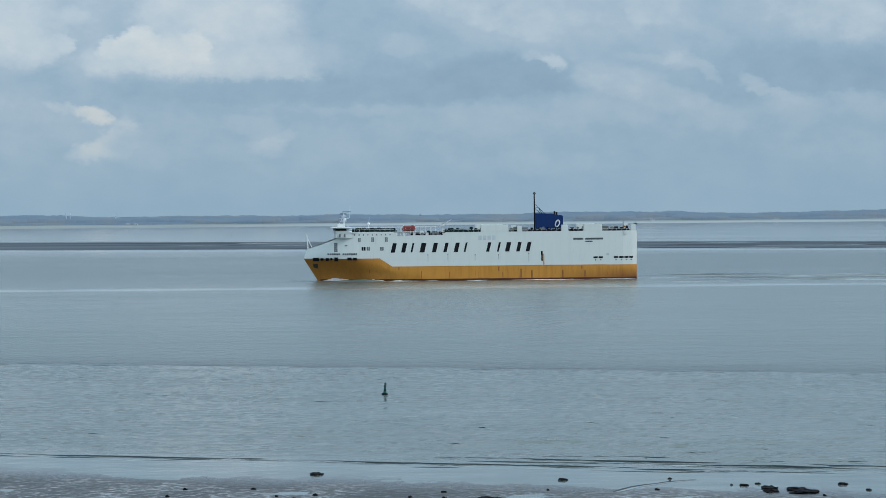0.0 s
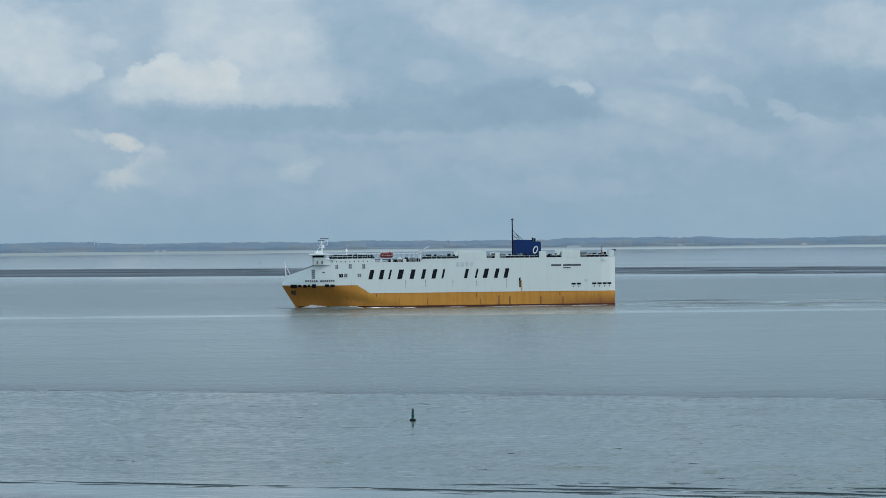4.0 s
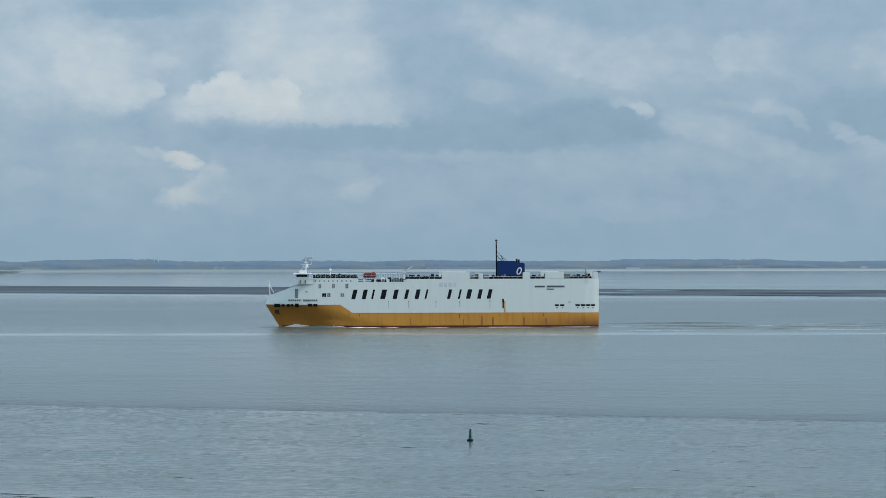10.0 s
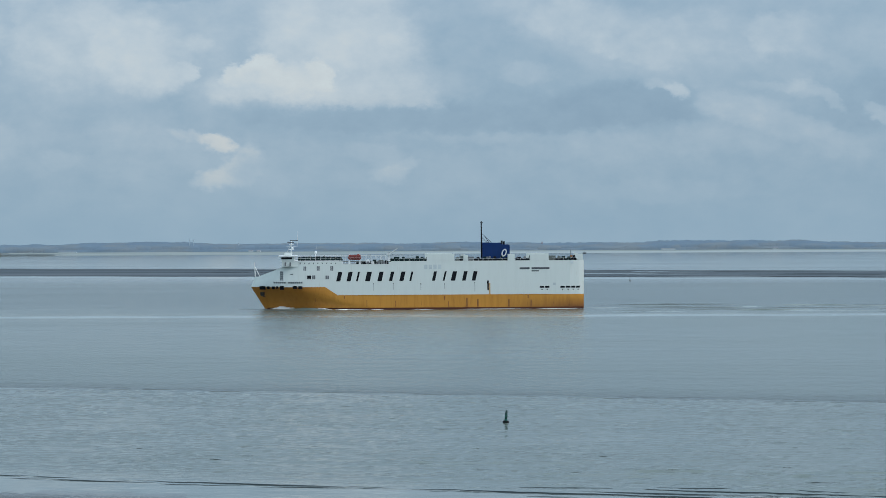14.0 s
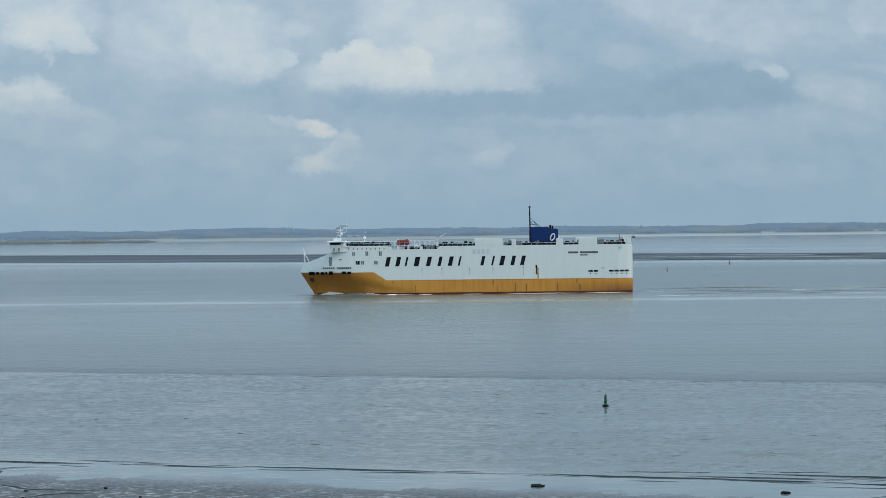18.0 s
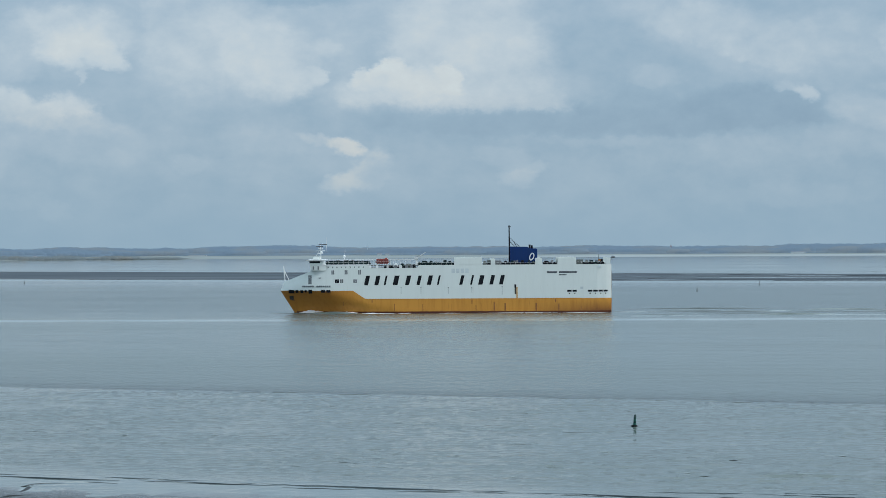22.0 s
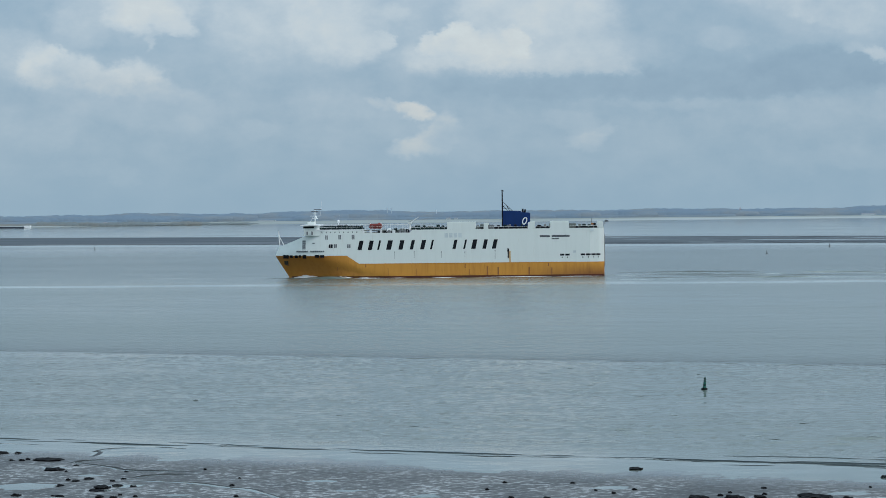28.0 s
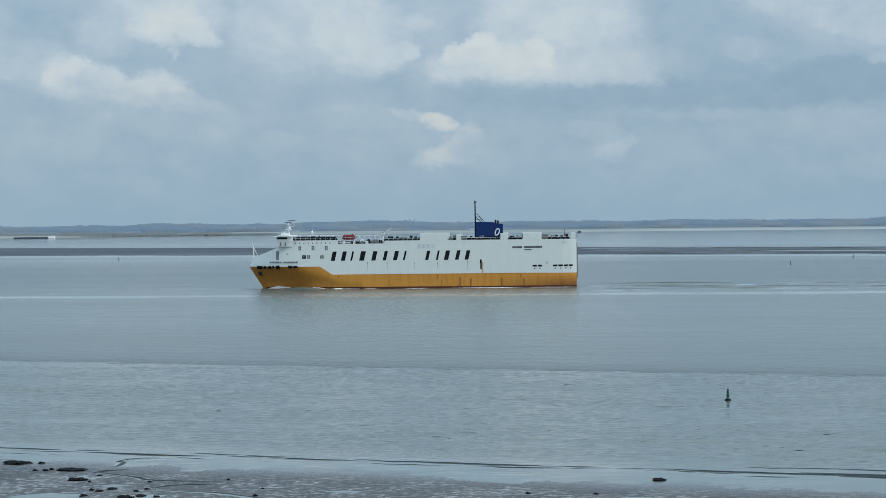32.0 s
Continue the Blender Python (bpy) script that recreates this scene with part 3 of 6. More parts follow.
    ripple = grain(nt, stretched(nt, co, 1.0, 0.8, 1.0), 1.1, 2.0, 0.5)
    chop = grain(nt, stretched(nt, co, 0.75, 0.8, 1.0), 0.25, 3.0, 0.5)
    swell = grain(nt, stretched(nt, co, 0.40, 1.0, 1.0), 0.085, 4.0, 0.6)
    high = calc(nt, "MULTIPLY", calc(nt, "ADD", calc(nt, "MULTIPLY", ripple, 0.10), calc(nt, "MULTIPLY", chop, 0.62)), span(nt, calc(nt, "MULTIPLY", mid, span(nt, north, 1100.0, 1350.0, 1.0, 0.0)), 0, 1, 1.0, 0.45))
    lumps = grain(nt, stretched(nt, co, 0.5, 0.2, 1.0), 0.67, 2.0, 0.6)
    high = calc(nt, "ADD", high, calc(nt, "MULTIPLY", lumps, calc(nt, "MULTIPLY", mid, 2.5)))
    high = calc(nt, "ADD", high, calc(nt, "MULTIPLY", swell, calc(nt, "MULTIPLY", near, 0.9)))
    force = span(nt, streak, 0.35, 0.65, 0.18, 0.56)
    force = calc(nt, "ADD", force, calc(nt, "ADD", calc(nt, "MULTIPLY", edge, 0.15), calc(nt, "MULTIPLY", seam, 0.5)))
    force = calc(nt, "ADD", force, calc(nt, "MULTIPLY", outer, 0.35))
    force = calc(nt, "MULTIPLY", force, span(nt, still, 0, 1, 1.0, 0.2))
    bp = node(nt, "ShaderNodeBump", {"Height": high, "Strength": force, "Distance": 0.9})
    nt.links.new(bp.outputs[0], b.inputs["Normal"])
    return m


def wood_material(name="hazed_wood", dim=(1.0, 1.0, 1.0)):
    """Bare winter crowns with haze in their colour; translucency softens their shade."""
    m, nt, b, co = shader(name, 1.0)
    isl = nt.nodes.new("ShaderNodeNewGeometry").outputs["Random Per Island"]
    # the blue-grey of distance haze is painted into the base colour
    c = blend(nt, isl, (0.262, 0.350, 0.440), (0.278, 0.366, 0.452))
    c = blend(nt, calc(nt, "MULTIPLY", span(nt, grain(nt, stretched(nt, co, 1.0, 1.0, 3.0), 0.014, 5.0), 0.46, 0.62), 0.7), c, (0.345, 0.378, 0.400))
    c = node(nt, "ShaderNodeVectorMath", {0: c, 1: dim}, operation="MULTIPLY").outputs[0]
    nt.links.new(c, b.inputs["Base Color"])
    b.inputs["Specular IOR Level"].default_value = 0.0
    thin = node(nt, "ShaderNodeBsdfTranslucent", {"Color": c})
    mix = node(nt, "ShaderNodeMixShader", {0: 0.5, 1: b.outputs[0], 2: thin.outputs[0]})
    nt.links.new(mix.outputs[0], nt.nodes["Material Output"].inputs["Surface"])
    return m


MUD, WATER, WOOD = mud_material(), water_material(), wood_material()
SCRUB = wood_material("hazed_brown_scrub", (1.02, 0.90, 0.76))
BOAT_WHITE = plain("boat_white", (0.90, 0.90, 0.90), (0.84, 0.85, 0.85), 0.5)
BOAT_DARK = plain("boat_dark", (0.045, 0.055, 0.075), (0.06, 0.07, 0.085), 0.7, shine=0.1)


# ---- building helpers ----
def mesh_of(name, bm, material, smooth=False):
    me = bpy.data.meshes.new(name)
    bmesh.ops.recalc_face_normals(bm, faces=bm.faces)
    if smooth:
        for f in bm.faces:
            f.smooth = True
    bm.to_mesh(me)
    bm.free()
    me.materials.append(material)
    return me


def part(name, bm, material, parent=None, label="", smooth=False, at=None):
    ob = new(name, mesh_of(name, bm, material, smooth))
    if parent:
        ob.parent = parent
    if at is not None:
        ob.matrix_basis = at
    if label:
        ob["label"] = label
    return ob


def raw(name, verts, faces, material, smooth=False):
    me = bpy.data.meshes.new(name)
    me.from_pydata(verts, [], faces)
    me.materials.append(material)
    if smooth:
        me.polygons.foreach_set("use_smooth", [True] * len(me.polygons))
    me.update()
    return new(name, me)


def box(bm, x0, x1, y0, y1, z0, z1, bevel=0.0, lean=0.0):
    """A block; lean shifts its top along x."""
    r = bmesh.ops.create_cube(bm, size=1.0)
    for v in r["verts"]:
        up = v.co.z > 0
        v.co = Vector((x0 + (v.co.x + 0.5) * (x1 - x0) + (lean if up else 0.0), y0 + (v.co.y + 0.5) * (y1 - y0), z0 + (v.co.z + 0.5) * (z1 - z0)))
    if bevel:
        es = list({e for v in r["verts"] for e in v.link_edges})
        bmesh.ops.bevel(bm, geom=es, offset=bevel, segments=2, affect="EDGES")
    return bm


def blk(*a, **k):
    return box(bmesh.new(), *a, **k)


def rod(bm, p, q, r0, r1=None, n=10):
    p, q = Vector(p), Vector(q)
    d = q - p
    m = Matrix.Translation((p + q) / 2) @ d.to_track_quat("Z", "Y").to_matrix().to_4x4()
    bmesh.ops.create_cone(bm, cap_ends=True, segments=n, radius1=r0, radius2=r0 if r1 is None else r1, depth=d.length, matrix=m)
    return bm


def tube(p, q, r0, r1=None, n=10):
    return rod(bmesh.new(), p, q, r0, r1, n)


def spun(profile, n=20):
    """A body of revolution about z from (radius, height) pairs."""
    bm = bmesh.new()
    rings = [[bm.verts.new((r * math.cos(2 * math.pi * i / n), r * math.sin(2 * math.pi * i / n), z)) for i in range(n)] for r, z in profile]
    for a, b in zip(rings, rings[1:]):
        for i in range(n):
            bm.faces.new((a[i], a[(i + 1) % n], b[(i + 1) % n], b[i]))
    bm.faces.new(rings[0])
    bm.faces.new(rings[-1])
    return bm


def smooth_step(v, a, b):
    t = np.clip((v - a) / (b - a), 0.0, 1.0)
    return t * t * (3 - 2 * t)


def wave_noise(x, y, seed, size, octaves=4):
    """Smooth noise on arrays, about -1 to 1, from rotated sine products."""
    rng = np.random.RandomState(seed)
    out = np.zeros_like(x, dtype=float)
    amp, total = 1.0, 0.0
    for k in range(octaves):
        for _ in range(3):
            an, p1, p2 = rng.uniform(0, 2 * math.pi, 3)
            f = 2 * math.pi / size * rng.uniform(0.75, 1.3)
            u, v = x * math.cos(an) + y * math.sin(an), -x * math.sin(an) + y * math.cos(an)
            out += amp * np.sin(u * f + p1 + 1.3 * np.sin(v * f * 0.7 + p2)) * np.sin(v * f * 0.8 + p2)
        total += amp * 1.7
        amp *= 0.55
        size *= 0.47
    return out / total


# ---- ground and water ----
# shallow basins that hold water on the mud: x, y, half width, half depth
POOLS = ((-110.4, 376.8, 5.5, 5.0), (-94.5, 377.8, 2.6, 2.2), (-112.8, 402.5, 1.6, 2.0), (-96.8, 371.1, 2.2, 1.6), (-60.0, 372.0, 2.0, 2.0), (-22.0, 377.0, 2.6, 2.4), (12.0, 371.0, 3.0, 2.4), (33.0, 366.0, 2.0, 2.2), (-48.0, 366.0, 2.4, 2.2), (-104.0, 392.0, 2.2, 1.6), (-66.0, 385.0, 2.4, 1.5), (-84.0, 366.0, 2.6, 1.8))


def ground_height(x, y):
    e = 392.0 - 0.30 * x - y                                       # inland from the water's edge
    e = e + 5.0 * wave_noise(x, y * 0.6, 3, 55.0, 2)
    flat_mud = np.clip(0.0016 * e, -0.25, 0.13) + (0.006 + 0.020 * smooth_step(e, 8, 22)) * wave_noise(x * 1.5, y * 0.8, 5, 5.0, 3) + (0.012 + 0.05 * smooth_step(e, 8, 26)) * wave_noise(x * 1.2, y * 0.7, 6, 26.0, 3)
    flat_mud = flat_mud + 0.035 * smooth_step(e, 2, 14)
    for px, py, rx, ry in POOLS:
        d = ((x - px + (0.8 + 0.3 * rx) * wave_noise(x, y, 14, 4.5, 3)) / rx) ** 2 + ((y - py + (0.3 + 0.35 * ry) * wave_noise(x, y, 15, 5.0, 3)) / ry) ** 2
        flat_mud = flat_mud - 0.22 * np.exp(-d ** 2)
    z = np.where(e > -60, flat_mud, -0.25)
    z = np.where(e > 0, z + np.clip(e - 150, 0, 400) * 0.02, z)
    z = np.where(e < -30, -0.05 - np.clip(-e - 30, 0, 300) * 0.012, z)
    # the bank in mid-river
    near, far = 2196.0 - 0.29 * x, 2665.0 - 0.42 * x
    near = near + 18 * wave_noise(x * 0.3, y * 0.0, 8, 120.0, 3)
    on = smooth_step(y, near - 30, near + 60) * (1 - smooth_step(y, far - 60, far + 40))
    lane = np.sin(2 * math.pi * 3.6 * (y - near) / (far - near) + 2.2 * wave_noise(x * 0.5, y * 0.2, 9, 260.0, 2) + 0.6)
    pool = (0.13 * lane + 0.16 * wave_noise(x * 0.06, y, 10, 70.0, 3)) * (0.45 + 0.7 * smooth_step(x, -480, -160))
    z = np.where((y > 1900) & (y < 3700), -2.0 + on * (2.16 + pool), z)
    # the far shore: a low flat, meadow, then land behind a low dike
    shore = np.interp(x, [-1900, -1230, -1087, -900, -500, -260, -45, 124, 1200], [4080, 4110, 4240, 4280, 4260, 4310, 4350, 4370, 4380]) + 12 * wave_noise(x * 0.6, y * 0, 11, 160.0, 3)
    yy = y + 300.0 * (1 - smooth_step(x, -1400, -1000))
    land = -0.3 + 0.6 * smooth_step(y, shore - 60, shore + 110) + 1.7 * smooth_step(yy, 4300, 4480) + 1.2 * smooth_step(yy, 4480, 4560)
    return np.where(y > 3780, land, z)


def build_ground():
    xs = list(np.arange(-145.0, 82.0, 0.75))
    step = 1.0
    while xs[-1] < 6000:
        xs.append(xs[-1] + step)
        step = min(step * 1.09, 400)
    step, left = 1.0, []
    lx = xs[0]
    while lx > -6000:
        lx -= step
        left.append(lx)
        step = min(step * 1.07, 400) if lx > -400 else (22.0 if lx > -1600 else 400.0)
    xs = np.array(left[::-1] + xs)
    ys = np.concatenate([np.arange(-1500, 300, 100), np.arange(300, 352, 6), np.arange(352, 446, 0.55), np.arange(446, 480, 4),
                         np.arange(480, 2080, 100), np.arange(2080, 3200, 8), np.arange(3200, 3700, 50), np.arange(3700, 4700, 10), np.arange(4700, 5600, 60)])
    X, Y = np.meshgrid(xs, ys)
    Z = ground_height(X, Y)
    n, k = X.shape
    verts = np.column_stack([X.ravel(), Y.ravel(), Z.ravel()])
    i = np.arange(n * k).reshape(n, k)
    faces = np.column_stack([i[:-1, :-1].ravel(), i[:-1, 1:].ravel(), i[1:, 1:].ravel(), i[1:, :-1].ravel()])
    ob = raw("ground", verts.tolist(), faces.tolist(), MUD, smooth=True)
    return tagged(ob, "wet grey tidal mud, river bed and low far land", "ground", kind="structure")


build_ground()


def build_water():
    xs = np.concatenate([[-6000, -3000, -1500, -900, -600], np.arange(-480, -240, 8), np.arange(-240, 125, 1.0), np.arange(125, 400, 8), [600, 900, 1500, 3000, 6000]])
    ys = np.concatenate([[250, 330], np.arange(372, 690, 0.75), np.arange(690, 1330, 3.0), np.arange(1330, 2300, 40), [2600, 3200, 4000, 4800, 5600]])
    X, Y = np.meshgrid(xs, ys)
    e = Y + 0.3 * X
    patch = 0.9 + 0.5 * wave_noise(X * 0.6, Y, 31, 70.0, 3)
    near = smooth_step(e, 415, 440) * (1 - smooth_step(e, 648, 662))
    mid = smooth_step(e, 650, 662) * (1 - smooth_step(Y, 1290, 1330))
    Z = near * patch * (0.12 * wave_noise(X * 0.7, Y * 0.75, 36, 3.2, 2) + 0.10 * wave_noise(X * 0.5, Y, 32, 8.0, 3) + 0.08 * wave_noise(X * 0.4, Y, 33, 24.0, 3))
    Z += mid * (0.4 + 0.6 * patch) * 0.16 * wave_noise(X * 0.3, Y, 34, 34.0, 3)
    Z += 0.05 * smooth_step(e, 645, 652) * (1 - smooth_step(e, 654, 664)) * (1 + wave_noise(X, Y, 35, 30.0, 3))
    # small waves run in over the shallows, in rows along the shore
    rows = np.sin(2 * math.pi * (e + 5.0 * wave_noise(X * 0.5, Y, 37, 40.0, 3)) / 8.0)
    Z += 0.34 * smooth_step(e, 414, 428) * (1 - smooth_step(e, 458, 500)) * (0.35 + 0.65 * smooth_step(X, -45, 25)) * smooth_step(wave_noise(X * 0.2, Y, 38, 26.0, 3), -0.3, 0.5) * np.maximum(0, rows) ** 2
    n, k = X.shape
    i = np.arange(n * k).reshape(n, k)
    faces = np.column_stack([i[:-1, :-1].ravel(), i[:-1, 1:].ravel(), i[1:, 1:].ravel(), i[1:, :-1].ravel()])
    ob = raw("water", np.column_stack([X.ravel(), Y.ravel(), Z.ravel()]).tolist(), faces.tolist(), WATER, smooth=True)
    return tagged(ob, "grey-green tidal river water with wind streaks", "water", kind="structure")


build_water()


# ---- the ship ----
# local axes: x runs aft from the midship point, -y is the port side, z up from the waterline; s is metres aft of the bow
HALF, LONG = 15.5, 176.7


def stem_at(z):
    return 6.2 - 7.6 * max(0.0, z) / 12.0 if z <= 12 else -1.4 + (z - 12) * 0.42


def half_breadth(s, z):
    u = min(1.0, max(0.0, (s - stem_at(z)) / max(30.0, 58.0 - 2.3 * z)))
    b = HALF * (1 - (1 - u) ** (1.52 + 0.082 * max(0.0, min(z, 14.0))))
    a = max(0.0, (s - 169.0) / (LONG - 169.0))
    b *= 1 - (0.09 + 0.04 * max(0.0, 1 - z / 7.0)) * a
    return max(0.05, b)


def stripe_at(s):
    """Height of the border between the two hull colours."""
    return 12.0 if s < 39.6 else (12.0 - (s - 39.6) * 4.5 / 4.6 if s < 44.2 else 7.5)


def top_at(s):
    """Height of the hull's upper edge."""
    if s < 1.5:
        return 17.4
    if s < 15.8:
        return 17.4 + (s - 1.5) * 6.4 / 14.3
    return 25.6 if s < 44.5 or s > 71.0 else 24.1


def hull_shell(low, high, rows):
    """Both sides of a strake from the height low(s) to high(s), closed at the stern."""
    knots = [0.0, 0.004, 0.009, 0.016, 0.025, 0.036, 0.05, 0.066, 0.0885, 0.0895, 0.11, 0.135, 0.16, 0.19, 0.2205, 0.2240, 0.2370, 0.2500, 0.2519, 0.2525]
    knots += [0.29, 0.33, 0.37, 0.4009, 0.4026] + [0.45 + 0.05 * i for i in range(10)] + [0.925, 0.9564, 0.9564, 0.98, 1.0]
    bm = bmesh.new()
    sides = []
    for sign in (-1, 1):
        cols = []
        for u in knots:
            s0 = u * LONG
            col = []
            for j in range(rows + 1):
                z = low(s0) + (high(s0) - low(s0)) * j / rows
                s = stem_at(z) + u * (LONG - stem_at(z))
                col.append(bm.verts.new((s - LONG / 2, sign * half_breadth(s, z) * (1 if u > 0 else 0.02), z)))
            cols.append(col)
        for a, b, u, w in zip(cols, cols[1:], knots, knots[1:]):
            for j in range(rows if w > u else 0):
                bm.faces.new((a[j], b[j], b[j + 1], a[j + 1]))
        sides.append(cols)
    for j in range(rows):
        bm.faces.new((sides[0][-1][j], sides[1][-1][j], sides[1][-1][j + 1], sides[0][-1][j + 1]))
        bm.faces.new((sides[0][0][j], sides[1][0][j], sides[1][0][j + 1], sides[0][0][j + 1]))
    return bm, sides


def port_y(s, z, out=0.03):
    return -half_breadth(s, z) - out


def on_side(s0, s1, z0, z1, thick=0.06, slant=0.0, bevel=0.0):
    """A plate laid on the port side, following it, its top pushed aft by slant."""
    bm = bmesh.new()
    n = max(1, int((s1 - s0) / 2.0))
    cols = []
    for i in range(n + 1):
        s = s0 + (s1 - s0) * i / n
        cols.append([bm.verts.new((s + k - LONG / 2, port_y(s + k, z, o), z)) for z, k, o in ((z0, 0.0, -0.05), (z0, 0.0, thick), (z1, slant, thick), (z1, slant, -0.05))])
    for a, b in zip(cols, cols[1:]):
        for k in range(4):
            bm.faces.new((a[k], b[k], b[(k + 1) % 4], a[(k + 1) % 4]))
    bm.faces.new(cols[0])
    bm.faces.new(cols[-1])
    return bm


def sx(s):
    return s - LONG / 2


def build_ship():
    ship = tagged(new("car_carrier_ship"), "white car carrier ship with an ochre lower hull, under way", "ship")
    bm, _ = hull_shell(lambda s: -1.2, stripe_at, 8)
    lower = part("lower_hull", bm, OCHRE, ship, "ochre lower hull with rust marks", smooth=False)
    bm, _ = hull_shell(stripe_at, top_at, 6)
    upper = part("upper_hull", bm, WHITE, ship, "white upper hull", smooth=False)
    for ob in (lower, upper):
        ob.data.polygons.foreach_set("use_smooth", [abs(p.normal.x) < 0.85 for p in ob.data.polygons])
    # dark red line at the water
    bm = bmesh.new()
    for a in range(112):
        s0, s1 = 7.4 + a * 1.51, 7.4 + (a + 1) * 1.51
        ring = [[bm.verts.new((sx(s), port_y(s, z, o), z)) for z in (-0.3, 0.80)] for s in (s0, min(s1, LONG - 0.05)) for o in (0.035,)]
        bm.faces.new((ring[0][0], ring[1][0], ring[1][1], ring[0][1]))
    part("boot_stripe", bm, BOOT, lower, "thin dark red stripe at the waterline")
    # ridge along the border of the two colours
    part("rubbing_strake", on_side(44.6, 160, 7.42, 7.62, 0.10), OCHRE, lower)
    # decks
    part("weather_deck", blk(sx(16), sx(174.5), -12.5, 12.5, 25.2, 25.55), DECK, ship, "dull green-grey weather deck")
    part("boat_deck", blk(sx(44.5), sx(71), -14.6, 14.6, 23.4, 24.0), DECK, ship)
    part("forecastle_deck", blk(sx(6), sx(16), -5.2, 5.2, 16.9, 17.2), DECK, ship)
    # plain slanted blocks in place of the large lettering
    for s, w in ((43.7, 3.5), (49.2, 3.5), (54.9, 1.0), (58.9, 4.2), (65.6, 3.6), (71.9, 2.8), (77.3, 3.5), (83.3, 1.0), (94.8, 2.7), (101.1, 1.0), (104.7, 3.7), (110.8, 3.1), (115.9, 3.3)):
        inset = 0.19 * w if w > 1.5 else 0.0
        part("slanted_mark", on_side(s + inset, s + w - inset, 15.0, 20.0, 0.05, slant=1.15), BLACK, upper, "large slanted black mark")
    # faded ghost marks above the gap
    for i in range(4):
        part("faded_mark", on_side(91.2 + i * 2.45, 93.0 + i * 2.45, 21.2, 23.6, 0.035), PALE, upper, "faded grey mark")
    # small lettering shown as bars
    for i in range(14):
        if i != 6:
            part("name_bar", on_side(11.0 + i * 1.12, 11.85 + i * 1.12, 14.0, 14.85, 0.10), TEXT, upper, "small dark bar of lettering")
    for s0, s1, z in ((142.2, 147.6, 20.9), (148.6, 158.2, 20.9), (148.6, 152.6, 19.7)):
        part("name_bar", on_side(s0, s1, z, z + (1.0 if z > 20 else 0.6), 0.04), TEXT, upper, "small dark bar of lettering")
    # mooring ports
    for s0, s1, z0, z1 in ((3.3, 6.6, 10.9, 12.4), (7.3, 8.9, 11.3, 12.3), (10.0, 11.7, 11.2, 12.3), (12.4, 13.5, 11.5, 12.4), (14.5, 16.5, 10.9, 12.6), (21.3, 23.6, 11.4, 12.5), (24.2, 26.4, 11.4, 12.4)):
        p = part("mooring_port", on_side(s0, s1, z0 - 0.3, z1 + 0.1, 0.5), BLACK, upper, "dark mooring port")
        part("port_sill", on_side(s0 - 0.15, s1 + 0.15, z0 - 0.46, z0 - 0.31, 0.55), OCHRE, p)
    for s0, s1 in ((153.0, 155.3), (155.8, 158.1), (164.0, 166.4), (166.9, 169.3), (169.8, 172.0), (172.4, 174.6)):
        p = part("mooring_port", on_side(s0, s1, 10.9, 11.9, 0.05), BLACK, upper, "dark mooring port")
        part("port_drain", on_side((s0 + s1) / 2 - 0.3, (s0 + s1) / 2 + 0.3, 9.7, 10.3, 0.05), SOOT, p)
    part("draught_mark", on_side(160.0, 161.5, 12.4, 13.6, 0.04), PALE, upper)
    # anchor in its pocket
    part("anchor_pocket", on_side(3.6, 6.0, 7.4, 9.2, 0.10), SOOT, lower, "dark anchor pocket")
    bm = tube((sx(4.9), port_y(4.9, 8.6, 0.3), 9.0), (sx(5.2), port_y(5.2, 7.2, 0.3), 6.8), 0.22)
    rod(bm, (sx(4.1), port_y(4.1, 7.4, 0.35), 7.4), (sx(6.3), port_y(6.3, 7.0, 0.35), 6.9), 0.25)
    part("anchor", bm, SOOT, lower, "dark stowed anchor")
    # windows and doors of the accommodation
    for s0, s1, z0, z1, dark in ((28.9, 31.0, 16.2, 18.2, 1), (31.6, 33.3, 16.2, 18.2, 0), (38.7, 40.6, 16.2, 18.1, 0), (27.0, 28.4, 20.8, 23.0, 0), (34.1, 35.6, 20.8, 23.2, 0), (41.3, 42.8, 20.7, 23.2, 0)):
        w = part("window", on_side(s0, s1, z0, z1, 0.04), BLACK if dark else GREY, upper, "dark square window" if dark else "grey shuttered window")
        part("window_rim", on_side(s0 - 0.12, s1 + 0.12, z1, z1 + 0.14, 0.12), FITTING, w)
        part("window_bar", on_side((s0 + s1) / 2 - 0.06, (s0 + s1) / 2 + 0.06, z0, z1, 0.07), FITTING, w)
    part("side_hatch", on_side(14.4, 16.2, 15.6, 20.4, 0.05), GREY, upper, "tall grey side hatch")
    for i in range(4):
        part("hatch_step", on_side(14.5, 16.1, 16.2 + i * 1.05, 16.32 + i * 1.05, 0.10), PALE, upper)
    part("pilot_light", on_side(20.0, 21.4, 18.7, 19.1, 0.15), TEXT, upper)
    for i in range(9):
        s = 25.0 + i * 2.35
        part("porthole", on_side(s, s + 0.55, 24.2, 25.0, 0.04), GREY, upper, "small grey porthole")
    # scuppers with dark runs, and the long rust run
    for s, z0, z1 in ((64.0, 10.0, 13.4), (74.6, 10.4, 13.4), (89.2, 10.2, 13.2), (101.8, 10.8, 13.0), (118.0, 9.4, 13.6)):
        sc = part("scupper", on_side(s, s + 0.42, z1, z1 + 0.6, 0.12), GREY, upper, "small scupper")
        part("dirt_run", on_side(s + 0.08, s + 0.36, z0, z1, 0.036), FAINT, sc)
    sc = part("scupper", on_side(124.8, 125.7, 13.2, 15.0, 0.10), BLACK, upper, "blackened scupper with a long rust run")
